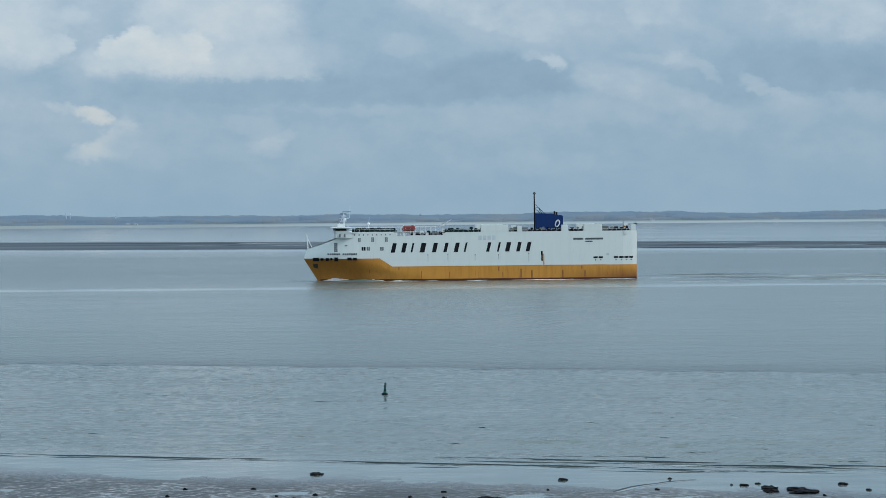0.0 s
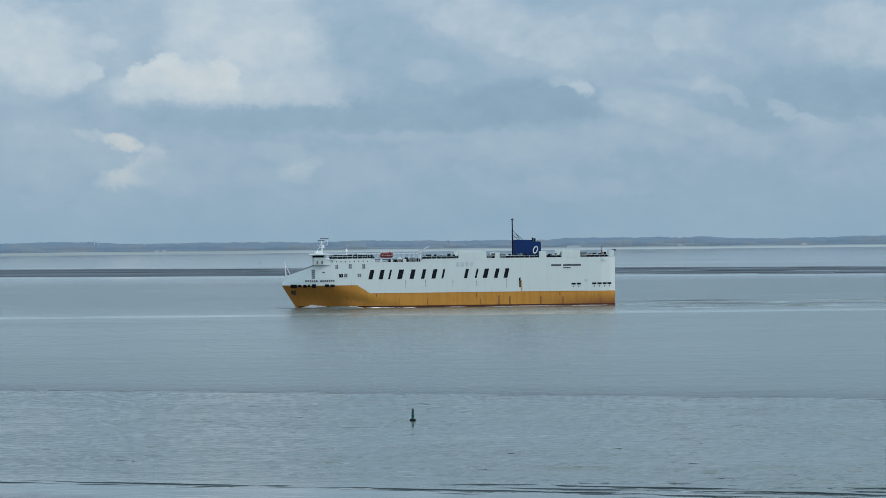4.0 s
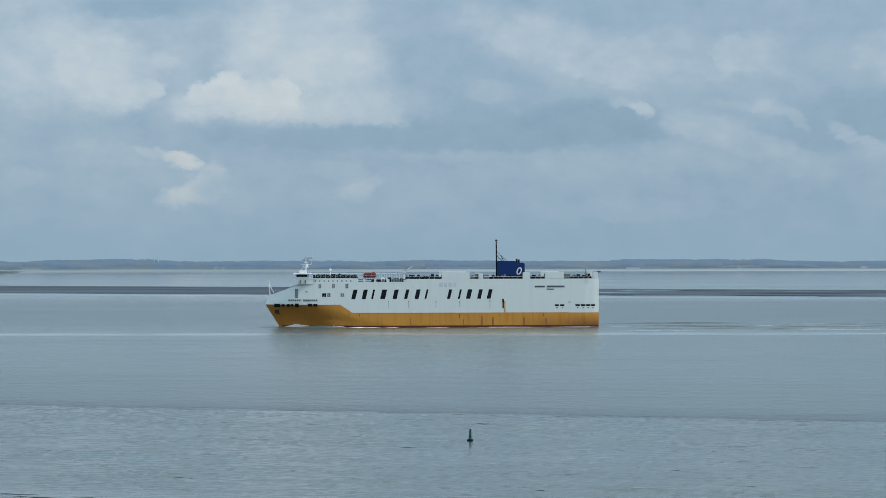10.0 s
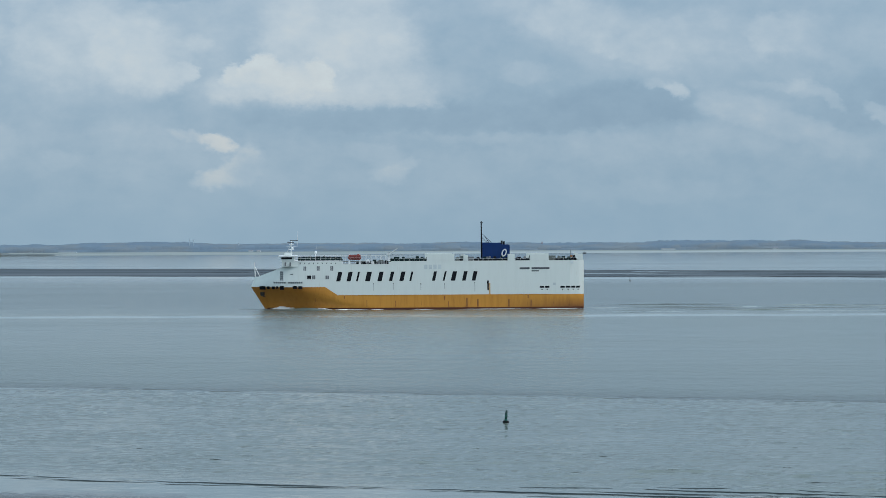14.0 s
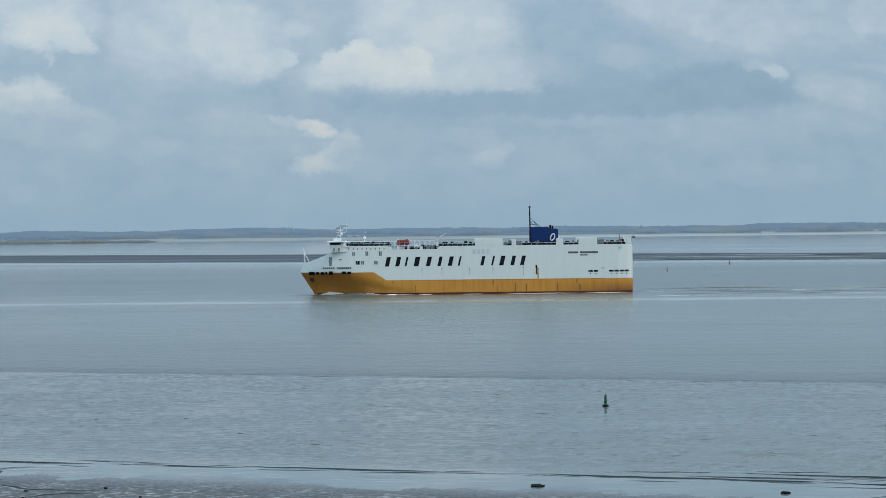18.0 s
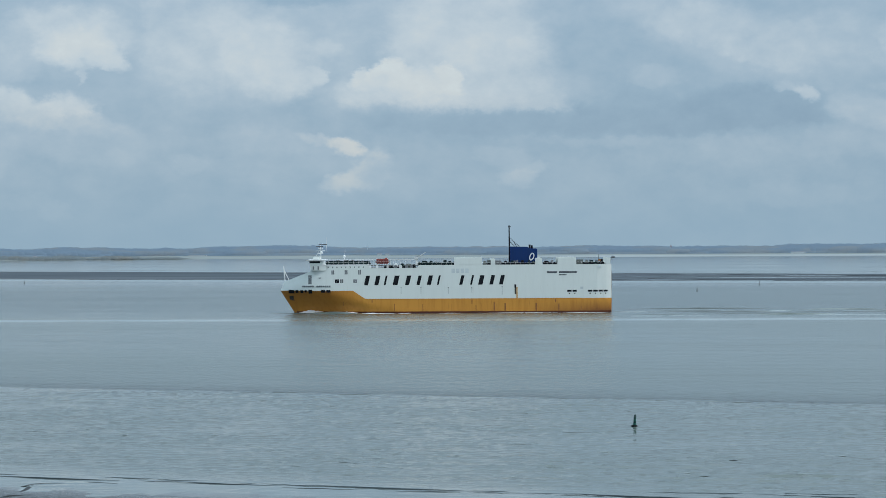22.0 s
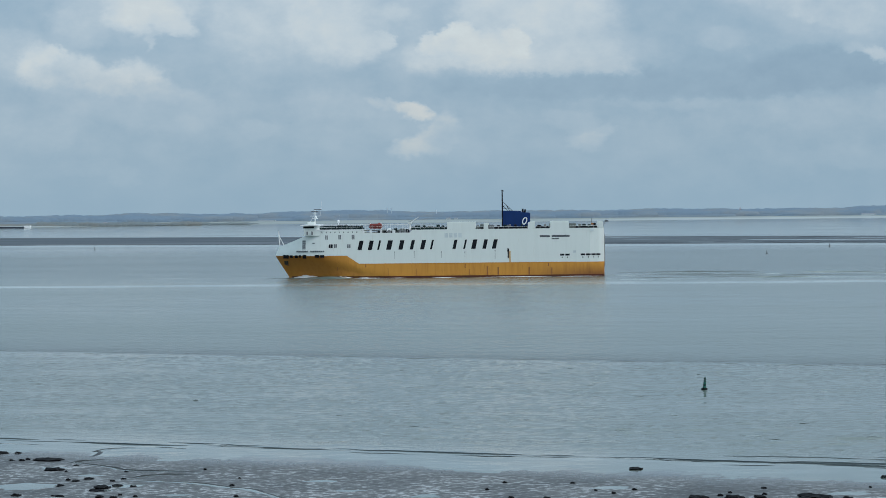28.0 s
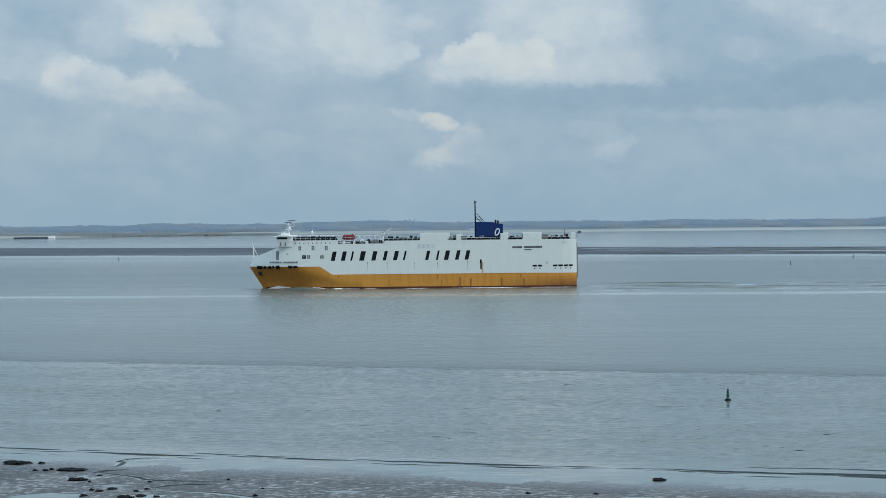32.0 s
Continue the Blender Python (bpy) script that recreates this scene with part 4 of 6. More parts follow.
    part("dirt_run", on_side(124.9, 125.8, 9.8, 13.2, 0.045), SOOT, sc)
    part("rust_run", on_side(125.75, 126.6, 7.7, 13.6, 0.036, slant=-0.1), STAIN, sc, "orange-brown rust run")
    # fender scars on the lower hull
    for s, z0, z1, w in ((48.4, 5.7, 7.3, 0.5), (60.5, 1.0, 5.0, 0.3), (75.6, 1.0, 4.6, 0.3), (101.8, 4.8, 7.0, 0.5), (104.0, 0.9, 4.0, 0.4), (113.6, 0.9, 5.6, 0.8), (119.4, 0.8, 5.0, 0.8), (136.0, 0.8, 4.9, 0.8), (146.4, 5.4, 7.1, 0.6), (147.9, 0.8, 4.6, 0.9), (160.2, 1.0, 3.2, 0.4), (33.0, 4.0, 6.0, 0.3)):
        part("fender_scar", on_side(s, s + w, z0, z1, 0.036), RUST, lower, "brown vertical rust scar")
    # bow pole with its stays
    bm = tube((sx(1.0), 0, 17.2), (sx(0.4), 0, 25.2), 0.36, 0.20)
    rod(bm, (sx(0.6), 0, 23.0), (sx(3.2), 0, 17.8), 0.24, 0.20)
    part("bow_pole", bm, FITTING, ship, "white bow pole with a stay")
    part("bow_winch", blk(sx(7), sx(10), -2, 2, 17.2, 18.4, bevel=0.2), GREY, ship)
    # bridge
    bridge = part("bridge", blk(sx(15.4), sx(22.2), -15.2, 15.2, 25.6, 28.2, bevel=0.12), WHITE, ship, "white bridge across the ship")
    part("bridge_roof", blk(sx(13.6), sx(23.6), -16.4, 16.4, 28.25, 28.65, bevel=0.1), FITTING, bridge)
    part("bridge_windows", blk(sx(15.25), sx(21.0), -15.35, 15.35, 26.9, 27.9), BLACK, bridge, "dark band of bridge windows")
    for y in (-11, -5, 5, 11):
        part("window_post", blk(sx(15.15), sx(15.4), y - 0.1, y + 0.1, 26.8, 28.0), FITTING, bridge)
    part("bridge_front", blk(sx(15.6), sx(24.0), -15.0, 15.0, 22.9, 25.6), WHITE, bridge)
    part("wing_lamp", blk(sx(17.0), sx(17.8), -15.75, -15.3, 23.4, 25.2), GREY, bridge, "grey wing window")
    part("wing_lamp", blk(sx(19.6), sx(20.4), -15.75, -15.3, 23.4, 25.2), GREY, bridge, "grey wing window")
    part("wheelhouse_box", blk(sx(16.6), sx(20.4), -5, 5, 28.65, 30.2, bevel=0.15), WHITE, bridge)
    # radar mast
    mast = part("radar_mast", tube((sx(20.4), 0, 28.6), (sx(20.4), 0, 36.6), 0.42, 0.22), FITTING, ship, "white radar mast")
    part("mast_platform", blk(sx(19.0), sx(21.8), -1.6, 1.6, 31.8, 32.1), FITTING, mast)
    part("mast_platform", blk(sx(19.2), sx(21.6), -1.4, 1.4, 34.4, 34.7), FITTING, mast)
    part("radar_scanner", blk(sx(18.2), sx(21.8), -0.25, 0.25, 35.5, 36.0, bevel=0.08), TEXT, mast, "dark radar scanner")
    part("radar_scanner", blk(sx(19.6), sx(24.0), -0.25, 0.25, 36.6, 37.0, bevel=0.08), TEXT, mast, "dark radar scanner")
    part("mast_lamp_arm", tube((sx(17.8), 0, 33.4), (sx(23.0), 0, 33.4), 0.14), FITTING, mast)
    part("whip_aerial", tube((sx(23.4), 0.4, 33.4), (sx(23.9), 0.4, 41.6), 0.11, 0.05), FITTING, mast)
    part("mast_dome", spun([(0.1, 32.1), (0.5, 32.2), (0.62, 32.7), (0.45, 33.1), (0.1, 33.3)]), FITTING, mast, at=pose(sx(21.0), -1.2, 0))
    part("mast_stay", tube((sx(17.0), 0, 28.6), (sx(20.0), 0, 34.2), 0.12), FITTING, mast)
    # aerial farther aft
    aft = part("satellite_dome", spun([(0.15, 26.0), (0.15, 29.6), (0.6, 29.8), (0.75, 30.4), (0.5, 30.9), (0.08, 31.1)]), FITTING, ship, "white dome on a post", at=pose(sx(33.4), -4, 0))
    part("dome_aerial", tube((0, 0.6, 29.5), (0.5, 0.6, 34.0), 0.09, 0.05), FITTING, aft)
    # forward deckhouse roof with rails and dark gear on it
    part("deckhouse_roof", blk(sx(22), sx(46), -15.2, 15.2, 25.6, 26.1), FITTING, ship)
    for y in (-15.0, 15.0):
        rail = part("rail", tube((sx(22.5), y, 28.4), (sx(71.5), y, 28.4), 0.09, n=6), FITTING, ship)
        part("rail", tube((sx(22.5), y, 27.3), (sx(46), y, 27.3), 0.05, n=6), FITTING, ship)
        for i in range(19):
            s = 22.6 + i * 2.7
            part("rail_post", tube((sx(s), y, 24.0 if s > 46 else 26.0), (sx(s), y, 28.4), 0.05, n=6), FITTING, rail)

    rnd = random.Random(7)

    def gear(s, wide, deep, tall, y, z, material, kind):
        """Deck gear in four shapes: ventilator, locker, winch and low vehicle."""
        bm = bmesh.new()
        if kind == 0:
            bm = spun([(0.45 * wide, 0), (0.42 * wide, tall * 0.6), (0.62 * wide, tall * 0.65), (0.6 * wide, tall * 0.9), (0.25 * wide, tall)], 12)
            name = "deck_ventilator"
        elif kind == 1:
            box(bm, -wide / 2, wide / 2, -deep / 2, deep / 2, 0, tall, bevel=0.12)
            name = "deck_locker"
        elif kind == 2:
            rod(bm, (0, -deep / 2, tall * 0.55), (0, deep / 2, tall * 0.55), tall * 0.45, n=12)
            box(bm, -wide / 2, wide / 2, -deep * 0.4, deep * 0.4, 0, tall * 0.35, bevel=0.08)
            name = "deck_winch"
        else:
            box(bm, -wide / 2, wide / 2, -deep / 2, deep / 2, 0.3, tall * 0.55, bevel=0.15)
            box(bm, -wide * 0.28, wide * 0.32, -deep * 0.45, deep * 0.45, tall * 0.5, tall, bevel=0.2)
            for cx in (-0.3, 0.3):
                rod(bm, (wide * cx, -deep / 2 - 0.03, 0.35), (wide * cx, deep / 2 + 0.03, 0.35), 0.35, n=10)
            name = "deck_vehicle"
        part(name, bm, material, ship, at=pose(sx(s), y, z))

    dark = (GREEN_DK, BLACK, GREY, GREEN_DK, DECK)
    for s0, s1, z, y in ((24.0, 46.0, 26.1, -12.2), (55.0, 70.0, 24.0, -12.4), (73.0, 92.5, 25.6, -13.2), (108.0, 112.0, 25.6, -13.4), (114.6, 136.0, 25.6, -13.4), (140.0, 147.5, 25.6, -13.2), (158.0, 173.0, 25.6, -11.6)):
        s = s0
        while s < s1:
            w = rnd.uniform(1.4, 4.0)
            kind = rnd.choice((1, 1, 2, 3, 3, 0))
            gear(s + w / 2, w if kind else 1.3, rnd.uniform(1.2, 2.2), rnd.uniform(1.7, 2.7) * (1.1 if kind == 0 else 1.0), y + rnd.uniform(-0.7, 0.9), z, rnd.choice(dark) if rnd.random() < 0.9 else FITTING, kind)
            s += w + rnd.uniform(0.0, 0.7)
        part("cargo_screen", blk(sx(s0), sx(s1), y - 1.15, y - 1.0, z, z + 0.85), BLACK, ship, "low dark canvas screen on the deck edge")
        part("pipe_run", tube((sx(s0), y + 2.4, z + 0.9), (sx(s1), y + 2.4, z + 0.9), 0.22, n=8), BLACK, ship, "dark pipe run along the deck")
    part("dark_fascia", blk(sx(24.0), sx(47), -14.6, -14.3, 26.3, 27.9), GREEN_DK, ship, "dark green screen along the rail")
    part("dark_fascia", blk(sx(73.5), sx(92.0), -14.6, -14.3, 25.7, 27.0), GREEN_DK, ship, "dark green screen along the rail")

    # lifeboat under its davits
    bm = blk(-3.9, 3.9, -1.4, 1.4, -1.2, 0.5, bevel=0.45)
    for v in bm.verts:
        if v.co.z < -0.3:
            v.co.x *= 0.86
            v.co.y *= 0.6
    boat = part("lifeboat", bm, ORANGE, ship, "enclosed red lifeboat on davits", at=pose(sx(54.2), -14.0, 27.5))
    part("lifeboat_canopy", blk(-3.3, 3.4, -1.2, 1.2, 0.4, 1.5, bevel=0.3), ORANGE, boat)
    part("lifeboat_cockpit", blk(1.4, 2.8, -0.7, 0.7, 1.4, 2.0, bevel=0.15), ORANGE, boat)
    part("grab_line", tube((-3.4, -1.45, -0.1), (3.4, -1.45, -0.1), 0.06, n=6), FITTING, boat)
    for s in (51.4, 57.0):
        bm = tube((sx(s), -11.8, 24.0), (sx(s), -12.2, 28.6), 0.28)
        rod(bm, (sx(s), -12.2, 28.6), (sx(s), -14.6, 29.3), 0.22)
        part("davit", bm, FITTING, ship, "white davit")
        part("davit_cradle", blk(sx(s) - 0.5, sx(s) + 0.5, -15.2, -12.6, 24.0, 25.6, bevel=0.1), FITTING, ship)
    # white lockers below the boat deck rail
    for s in (46.6, 60.6, 63.2, 66.4, 69.0):
        part("boat_deck_locker", blk(sx(s), sx(s + 1.5), -14.6, -13.2, 24.0, 25.5, bevel=0.08), rnd.choice((FITTING, GREY)), ship)
    # provision crane
    crane = part("crane", tube((sx(72.4), -11, 25.5), (sx(72.4), -11, 29.0), 0.6, 0.5), FITTING, ship, "small white deck crane")
    part("crane_cab", blk(sx(71.4), sx(73.4), -12, -10, 28.6, 29.8, bevel=0.15), FITTING, crane)
    part("crane_jib", tube((sx(72.0), -11, 29.0), (sx(77.4), -11, 32.4), 0.30, 0.16), FITTING, crane)
    part("crane_ram", tube((sx(71.6), -11, 29.6), (sx(74.6), -11, 30.8), 0.14), GREY, crane)

    # white deckhouses and bulwarks along the top edge
    for s0, s1, z in ((92.6, 107.4, 29.3), (112.2, 114.6, 28.6), (135.9, 139.6, 29.0), (147.9, 157.8, 29.2), (173.7, 176.2, 29.0)):
        w = half_breadth(min(s1, 176.0), 25) - 0.1
        for side in (-1, 1):
            y0, y1 = sorted((side * w, side * (w - 2.4)))
            h = part("deckhouse", blk(sx(s0), sx(s1), y0, y1, 25.6, z, bevel=0.08), WHITE, ship, "white ventilation house at the deck edge")
    # low rail between the houses
    for s0, s1 in ((73.0, 92.4), (107.6, 112.0), (115.0, 135.8), (140.0, 147.8), (158.0, 173.5)):
        y = -half_breadth(s1, 25) + 0.25
        rail = part("rail", tube((sx(s0), y, 26.8), (sx(s1), y, 26.8), 0.05, n=6), FITTING, ship)
        for i in range(int((s1 - s0) / 2.6) + 1):
            part("rail_post", tube((sx(s0 + i * 2.6), y, 25.55), (sx(s0 + i * 2.6), y, 26.8), 0.04, n=6), FITTING, rail)
    # funnel
    bm = bmesh.new()
    outline = [(122.6, 25.6), (136.0, 25.6), (136.0, 28.0), (137.2, 28.8), (137.2, 33.7), (136.6, 34.1), (132.6, 34.1), (132.2, 35.0), (122.6, 35.2)]
    near_side = [bm.verts.new((sx(s), -12.0, z)) for s, z in outline]
    far_side = [bm.verts.new((sx(s), -4.0, z)) for s, z in outline]
    bm.faces.new(near_side)
    bm.faces.new(far_side[::-1])
    for i in range(len(outline)):
        j = (i + 1) % len(outline)
        bm.faces.new((near_side[i], far_side[i], far_side[j], near_side[j]))
    bmesh.ops.bevel(bm, geom=bm.edges[:], offset=0.15, segments=2, affect="EDGES")
    funnel = part("funnel", bm, BLUE, ship, "dark blue funnel casing")
    # plain white emblem: an open ring with a tail
    def band(points, half):
        b = bmesh.new()
        for p, q in zip(points, points[1:]):
            d = Vector((q[0] - p[0], 0, q[1] - p[1])).normalized() * half
            n = Vector((-d.z, 0, d.x))
            vs = [b.verts.new((sx(c[0]) + k * n.x + e * d.x, -12.06, c[1] + k * n.z + e * d.z)) for c, k, e in ((p, 1, -0.6), (p, -1, -0.6), (q, -1, 0.6), (q, 1, 0.6))]
            b.faces.new(vs)
        return b
    ring = [(134.2 + 1.05 * math.cos(a) + 0.45 * math.sin(a), 29.7 + 1.75 * math.sin(a)) for a in [radians(20 * i) for i in range(19)]]
    part("emblem", band(ring, 0.30), FITTING, funnel, "plain white ring emblem")
    for i, s in enumerate((133.2, 134.4)):
        part("exhaust_pipe", tube((sx(s), -8 + i, 33.4), (sx(s), -8 + i, 36.2 - i * 0.4), 0.5, n=12), BLACK, funnel, "black exhaust pipe")
    part("funnel_door", blk(sx(124.5), sx(125.6), -12.1, -11.9, 25.7, 27.7), GREY, funnel)
    # tall dark mast at the funnel's fore edge
    mm = part("signal_mast", tube((sx(122.4), -8.5, 25.5), (sx(122.2), -8.5, 46.6), 0.48, 0.30), BLACK, ship, "tall dark mast with stays")
    part("mast_head", blk(sx(121.6), sx(123.0), -9.0, -8.0, 45.6, 46.2), TEXT, mm)
    for a, b in (((122.4, 40.2), (128.0, 34.8)), ((122.4, 38.0), (125.6, 34.9)), ((124.2, 38.5), (126.4, 34.9))):
        part("mast_stay", tube((sx(a[0]), -8.5, a[1]), (sx(b[0]), -8.5, b[1]), 0.13, n=6), BLACK, mm)
    for z in (36.5, 38.2):
        part("mast_rung", tube((sx(122.4), -8.5, z), (sx(122.4 + (40.2 - z) * 1.0), -8.5, z), 0.10, n=6), TEXT, mm)
    # stern: ramp tower, aft mast, ensign staff
    part("aft_mast", tube((sx(170.4), -9, 25.6), (sx(170.2), -9, 30.8), 0.28, 0.16), GREY, ship)
    part("aft_lamp", blk(sx(169.9), sx(171.2), -9.4, -8.6, 27.2, 28.2), RUST, ship)
    part("aft_locker", on_side(169.4, 171.0, 23.8, 25.4, 0.4), PALE, ship, "stained locker at the stern corner")
    staff = part("ensign_staff", tube((sx(176.3), 0, 25.6), (sx(178.4), 0, 30.2), 0.12, 0.07), GREY, ship)
    part("ensign", blk(sx(177.4), sx(179.4), -0.04, 0.04, 28.6, 29.5), TEXT, staff, "small dark flag")
    part("stern_ramp", blk(sx(176.6), sx(177.3), -7.0, 7.0, 4.5, 22.0, bevel=0.1), GREY, ship, "grey stern ramp, raised")
    part("ramp_edge", blk(sx(176.5), sx(177.2), 7.4, 9.4, 5.0, 23.0), BLACK, ship)
    return ship


def foam_sheet(bm, x0, x1, y_of, half, tall, rng):
    """A low ragged lens of foam along the line y_of(x)."""
    n = max(6, int((x1 - x0) / 1.0))
    low, up, top = [], [], []
    for i in range(n + 1):
        u = i / n
        w = half * (math.sin(math.pi * u) ** 0.6) * rng.uniform(0.8, 1.1) + 0.02
        x = x0 + (x1 - x0) * u
        y = y_of(x)
        low.append(bm.verts.new((x, y - w, 0.02)))
        up.append(bm.verts.new((x, y + rng.uniform(-0.2, 0.2) * half, 0.02 + tall * math.sin(math.pi * u) * rng.uniform(0.75, 1.1))))
        top.append(bm.verts.new((x, y + w, 0.02)))
    for i in range(n):
        bm.faces.new((low[i], low[i + 1], up[i + 1], up[i]))
        bm.faces.new((up[i], up[i + 1], top[i + 1], top[i]))
    return bm


ship = build_ship()

# the white water that goes along with the ship
foam_rng = random.Random(11)
bow_wave = tagged(new("bow_wave"), "white bow wave along the ship's fore foot", "foam")
for s0, s1, half, tall, away in ((7.0, 27.0, 4.2, 1.5, 2.6), (9.0, 21.0, 2.2, 1.7, 0.9), (28.0, 43.0, 3.4, 1.0, 2.4), (44.0, 52.0, 1.6, 0.4, 1.7)):
    bm = foam_sheet(bmesh.new(), sx(s0), sx(s1), lambda x, k=away: port_y(x + LONG / 2, 0, k), half, tall, foam_rng)
    part("breaking_crest", bm, FOAM, bow_wave, smooth=True)
for s0, s1, half in ((41.0, 62.0, 0.6), (62.0, 70.0, 0.9), (84.0, 97.0, 0.6), (106.0, 150.0, 0.35), (150.0, 176.5, 0.8)):
    part("foam_line", foam_sheet(bmesh.new(), sx(s0), sx(s1), lambda x: port_y(x + LONG / 2, 0, 0.8), half, 0.15, foam_rng), FOAM, bow_wave)


def ridge(s0, s1, y_of, tall, wide, seed):
    """A smooth swell of water that travels with the ship."""
    bm = bmesh.new()
    n = max(12, int((s1 - s0) / 2.5))
    rings = []
    for i in range(n + 1):
        u = i / n
        x = sx(s0 + (s1 - s0) * u)
        h = tall * math.sin(math.pi * u) ** 0.5 * (0.7 + 0.6 * noise.noise(Vector((x * 0.06, seed, 3)))) + 0.01
        w = wide * (0.8 + 0.4 * noise.noise(Vector((x * 0.04, seed, 7))))
        rings.append([bm.verts.new((x, y_of(x + LONG / 2) + (k / 6 - 0.5) * w, -0.05 + h * math.sin(math.pi * k / 6) ** 1.3)) for k in range(7)])
    for a, b in zip(rings, rings[1:]):
        for k in range(6):
            bm.faces.new((a[k], b[k], b[k + 1], a[k + 1]))
    return bm


part("bow_swell", ridge(1.0, 46.0, lambda s: -2.0 - 0.42 * s, 1.3, 7.0, 1), WATER, bow_wave, smooth=True)
# these two are coloured dark to paint the bow's shadow and reflection
part("bow_swell", ridge(-6.0, 30.0, lambda s: -9.0 - 0.55 * s, 0.45, 6.0, 2), RIP, bow_wave, smooth=True)
part("bow_swell", ridge(-10.0, 14.0, lambda s: 3.0 - 0.2 * s, 0.45, 5.0, 3), RIP, bow_wave, smooth=True)
stern_wake = tagged(new("stern_wake"), "pale churned wake trailing behind the ship", "foam")
wake_rng = random.Random(17)
for i in range(44):
    s0 = 178 + 360 * wake_rng.random() ** 1.6
    run = wake_rng.uniform(9, 46)
    y = wake_rng.choice((-9, -4, 3, 8, 18, -16, -30, -72, -80)) + wake_rng.uniform(-5, 5) - (0.06 * (s0 - 178) if i % 3 == 0 else -0.05 * (s0 - 178))
    part("wake_streak", foam_sheet(bmesh.new(), sx(s0), sx(s0 + run), lambda x, k=y: k + 1.5 * math.sin(x * 0.07 + k), wake_rng.uniform(1.5, 4.5), 0.05, foam_rng), WAKE, stern_wake)
for i in range(30):
    s0 = 177 + 340 * wake_rng.random() ** 1.4
    run = wake_rng.uniform(30, 110)
    y = wake_rng.choice((-20, -34, 6, -4, 22, 36, -48, -62)) + wake_rng.uniform(-6, 6)
    # every second swell is coloured dark for the shaded strokes in the wake
    part("wake_swell", ridge(s0, s0 + run, lambda s, c=y: c + 3 * math.sin(s * 0.03 + c), wake_rng.uniform(0.4, 0.9), 4.5, 20 + i), RIP if i % 2 else WATER, stern_wake, smooth=True)


# ---- buoys ----
def build_buoy():
    ob = tagged(new("channel_buoy"), "dark green spar buoy with a round float in the river", "buoy")
    part("float_body", spun([(0.2, -0.7), (0.55, -0.5), (0.68, -0.05), (0.69, 0.30), (0.60, 0.44), (0.34, 0.47)], 28), BUOY_DARK, ob, "dark round float", smooth=True)
    part("green_collar", spun([(0.34, 0.45), (0.33, 0.78), (0.31, 0.86), (0.25, 0.87)], 24), BUOY_GREEN, ob, "bright green collar")
    part("spar", spun([(0.29, 0.85), (0.28, 1.3), (0.27, 2.0), (0.26, 2.25), (0.20, 2.34)], 20), BUOY_DEEP, ob, "dark green spar", smooth=True)
    part("green_panel", spun([(0.29, 1.30), (0.285, 1.72), (0.24, 1.74)], 20), BUOY_GREEN, ob)
    lamp = part("lantern", spun([(0.16, 2.32), (0.16, 2.42), (0.2, 2.44), (0.2, 2.62), (0.12, 2.72), (0.03, 2.78)], 16), BUOY_DEEP, ob, "small green lantern")
    for i in range(3):
        a = 2 * math.pi * i / 3
        part("lantern_guard", tube((0.25 * math.cos(a), 0.25 * math.sin(a), 2.28), (0.18 * math.cos(a), 0.18 * math.sin(a), 2.68), 0.025, n=6), BUOY_DARK, lamp)
        part("lifting_eye", tube((0.55 * math.cos(a), 0.55 * math.sin(a), 0.3), (0.48 * math.cos(a), 0.48 * math.sin(a), 0.5), 0.05, n=6), BUOY_DARK, ob)
    return ob


buoy = build_buoy()
buoy.matrix_basis = pose(-13.0, 566.5, 0)


def far_buoy(x, y, tall):
    ob = tagged(new("far_buoy"), "small dark marker buoy far out on the river", "buoy", group="far marker buoys")
    # GREY instead of the buoy colours paints in the haze at this distance
    part("float_body", spun([(0.3, -0.5), (0.75, -0.3), (0.75, 0.4), (0.35, 0.6)], 12), GREY, ob)
    part("spar", spun([(0.32, 0.5), (0.28, tall * 0.8), (0.45, tall * 0.82), (0.1, tall)], 10), GREY, ob)
    ob.matrix_basis = pose(x, y, 0)
    return ob


for x, y, tall in ((2.4, 1848, 2.8), (52.0, 2078, 2.6), (-584, 2232, 2.0), (-260, 3205, 3.0), (560, 3150, 3.2)):
    far_buoy(x, y, tall)


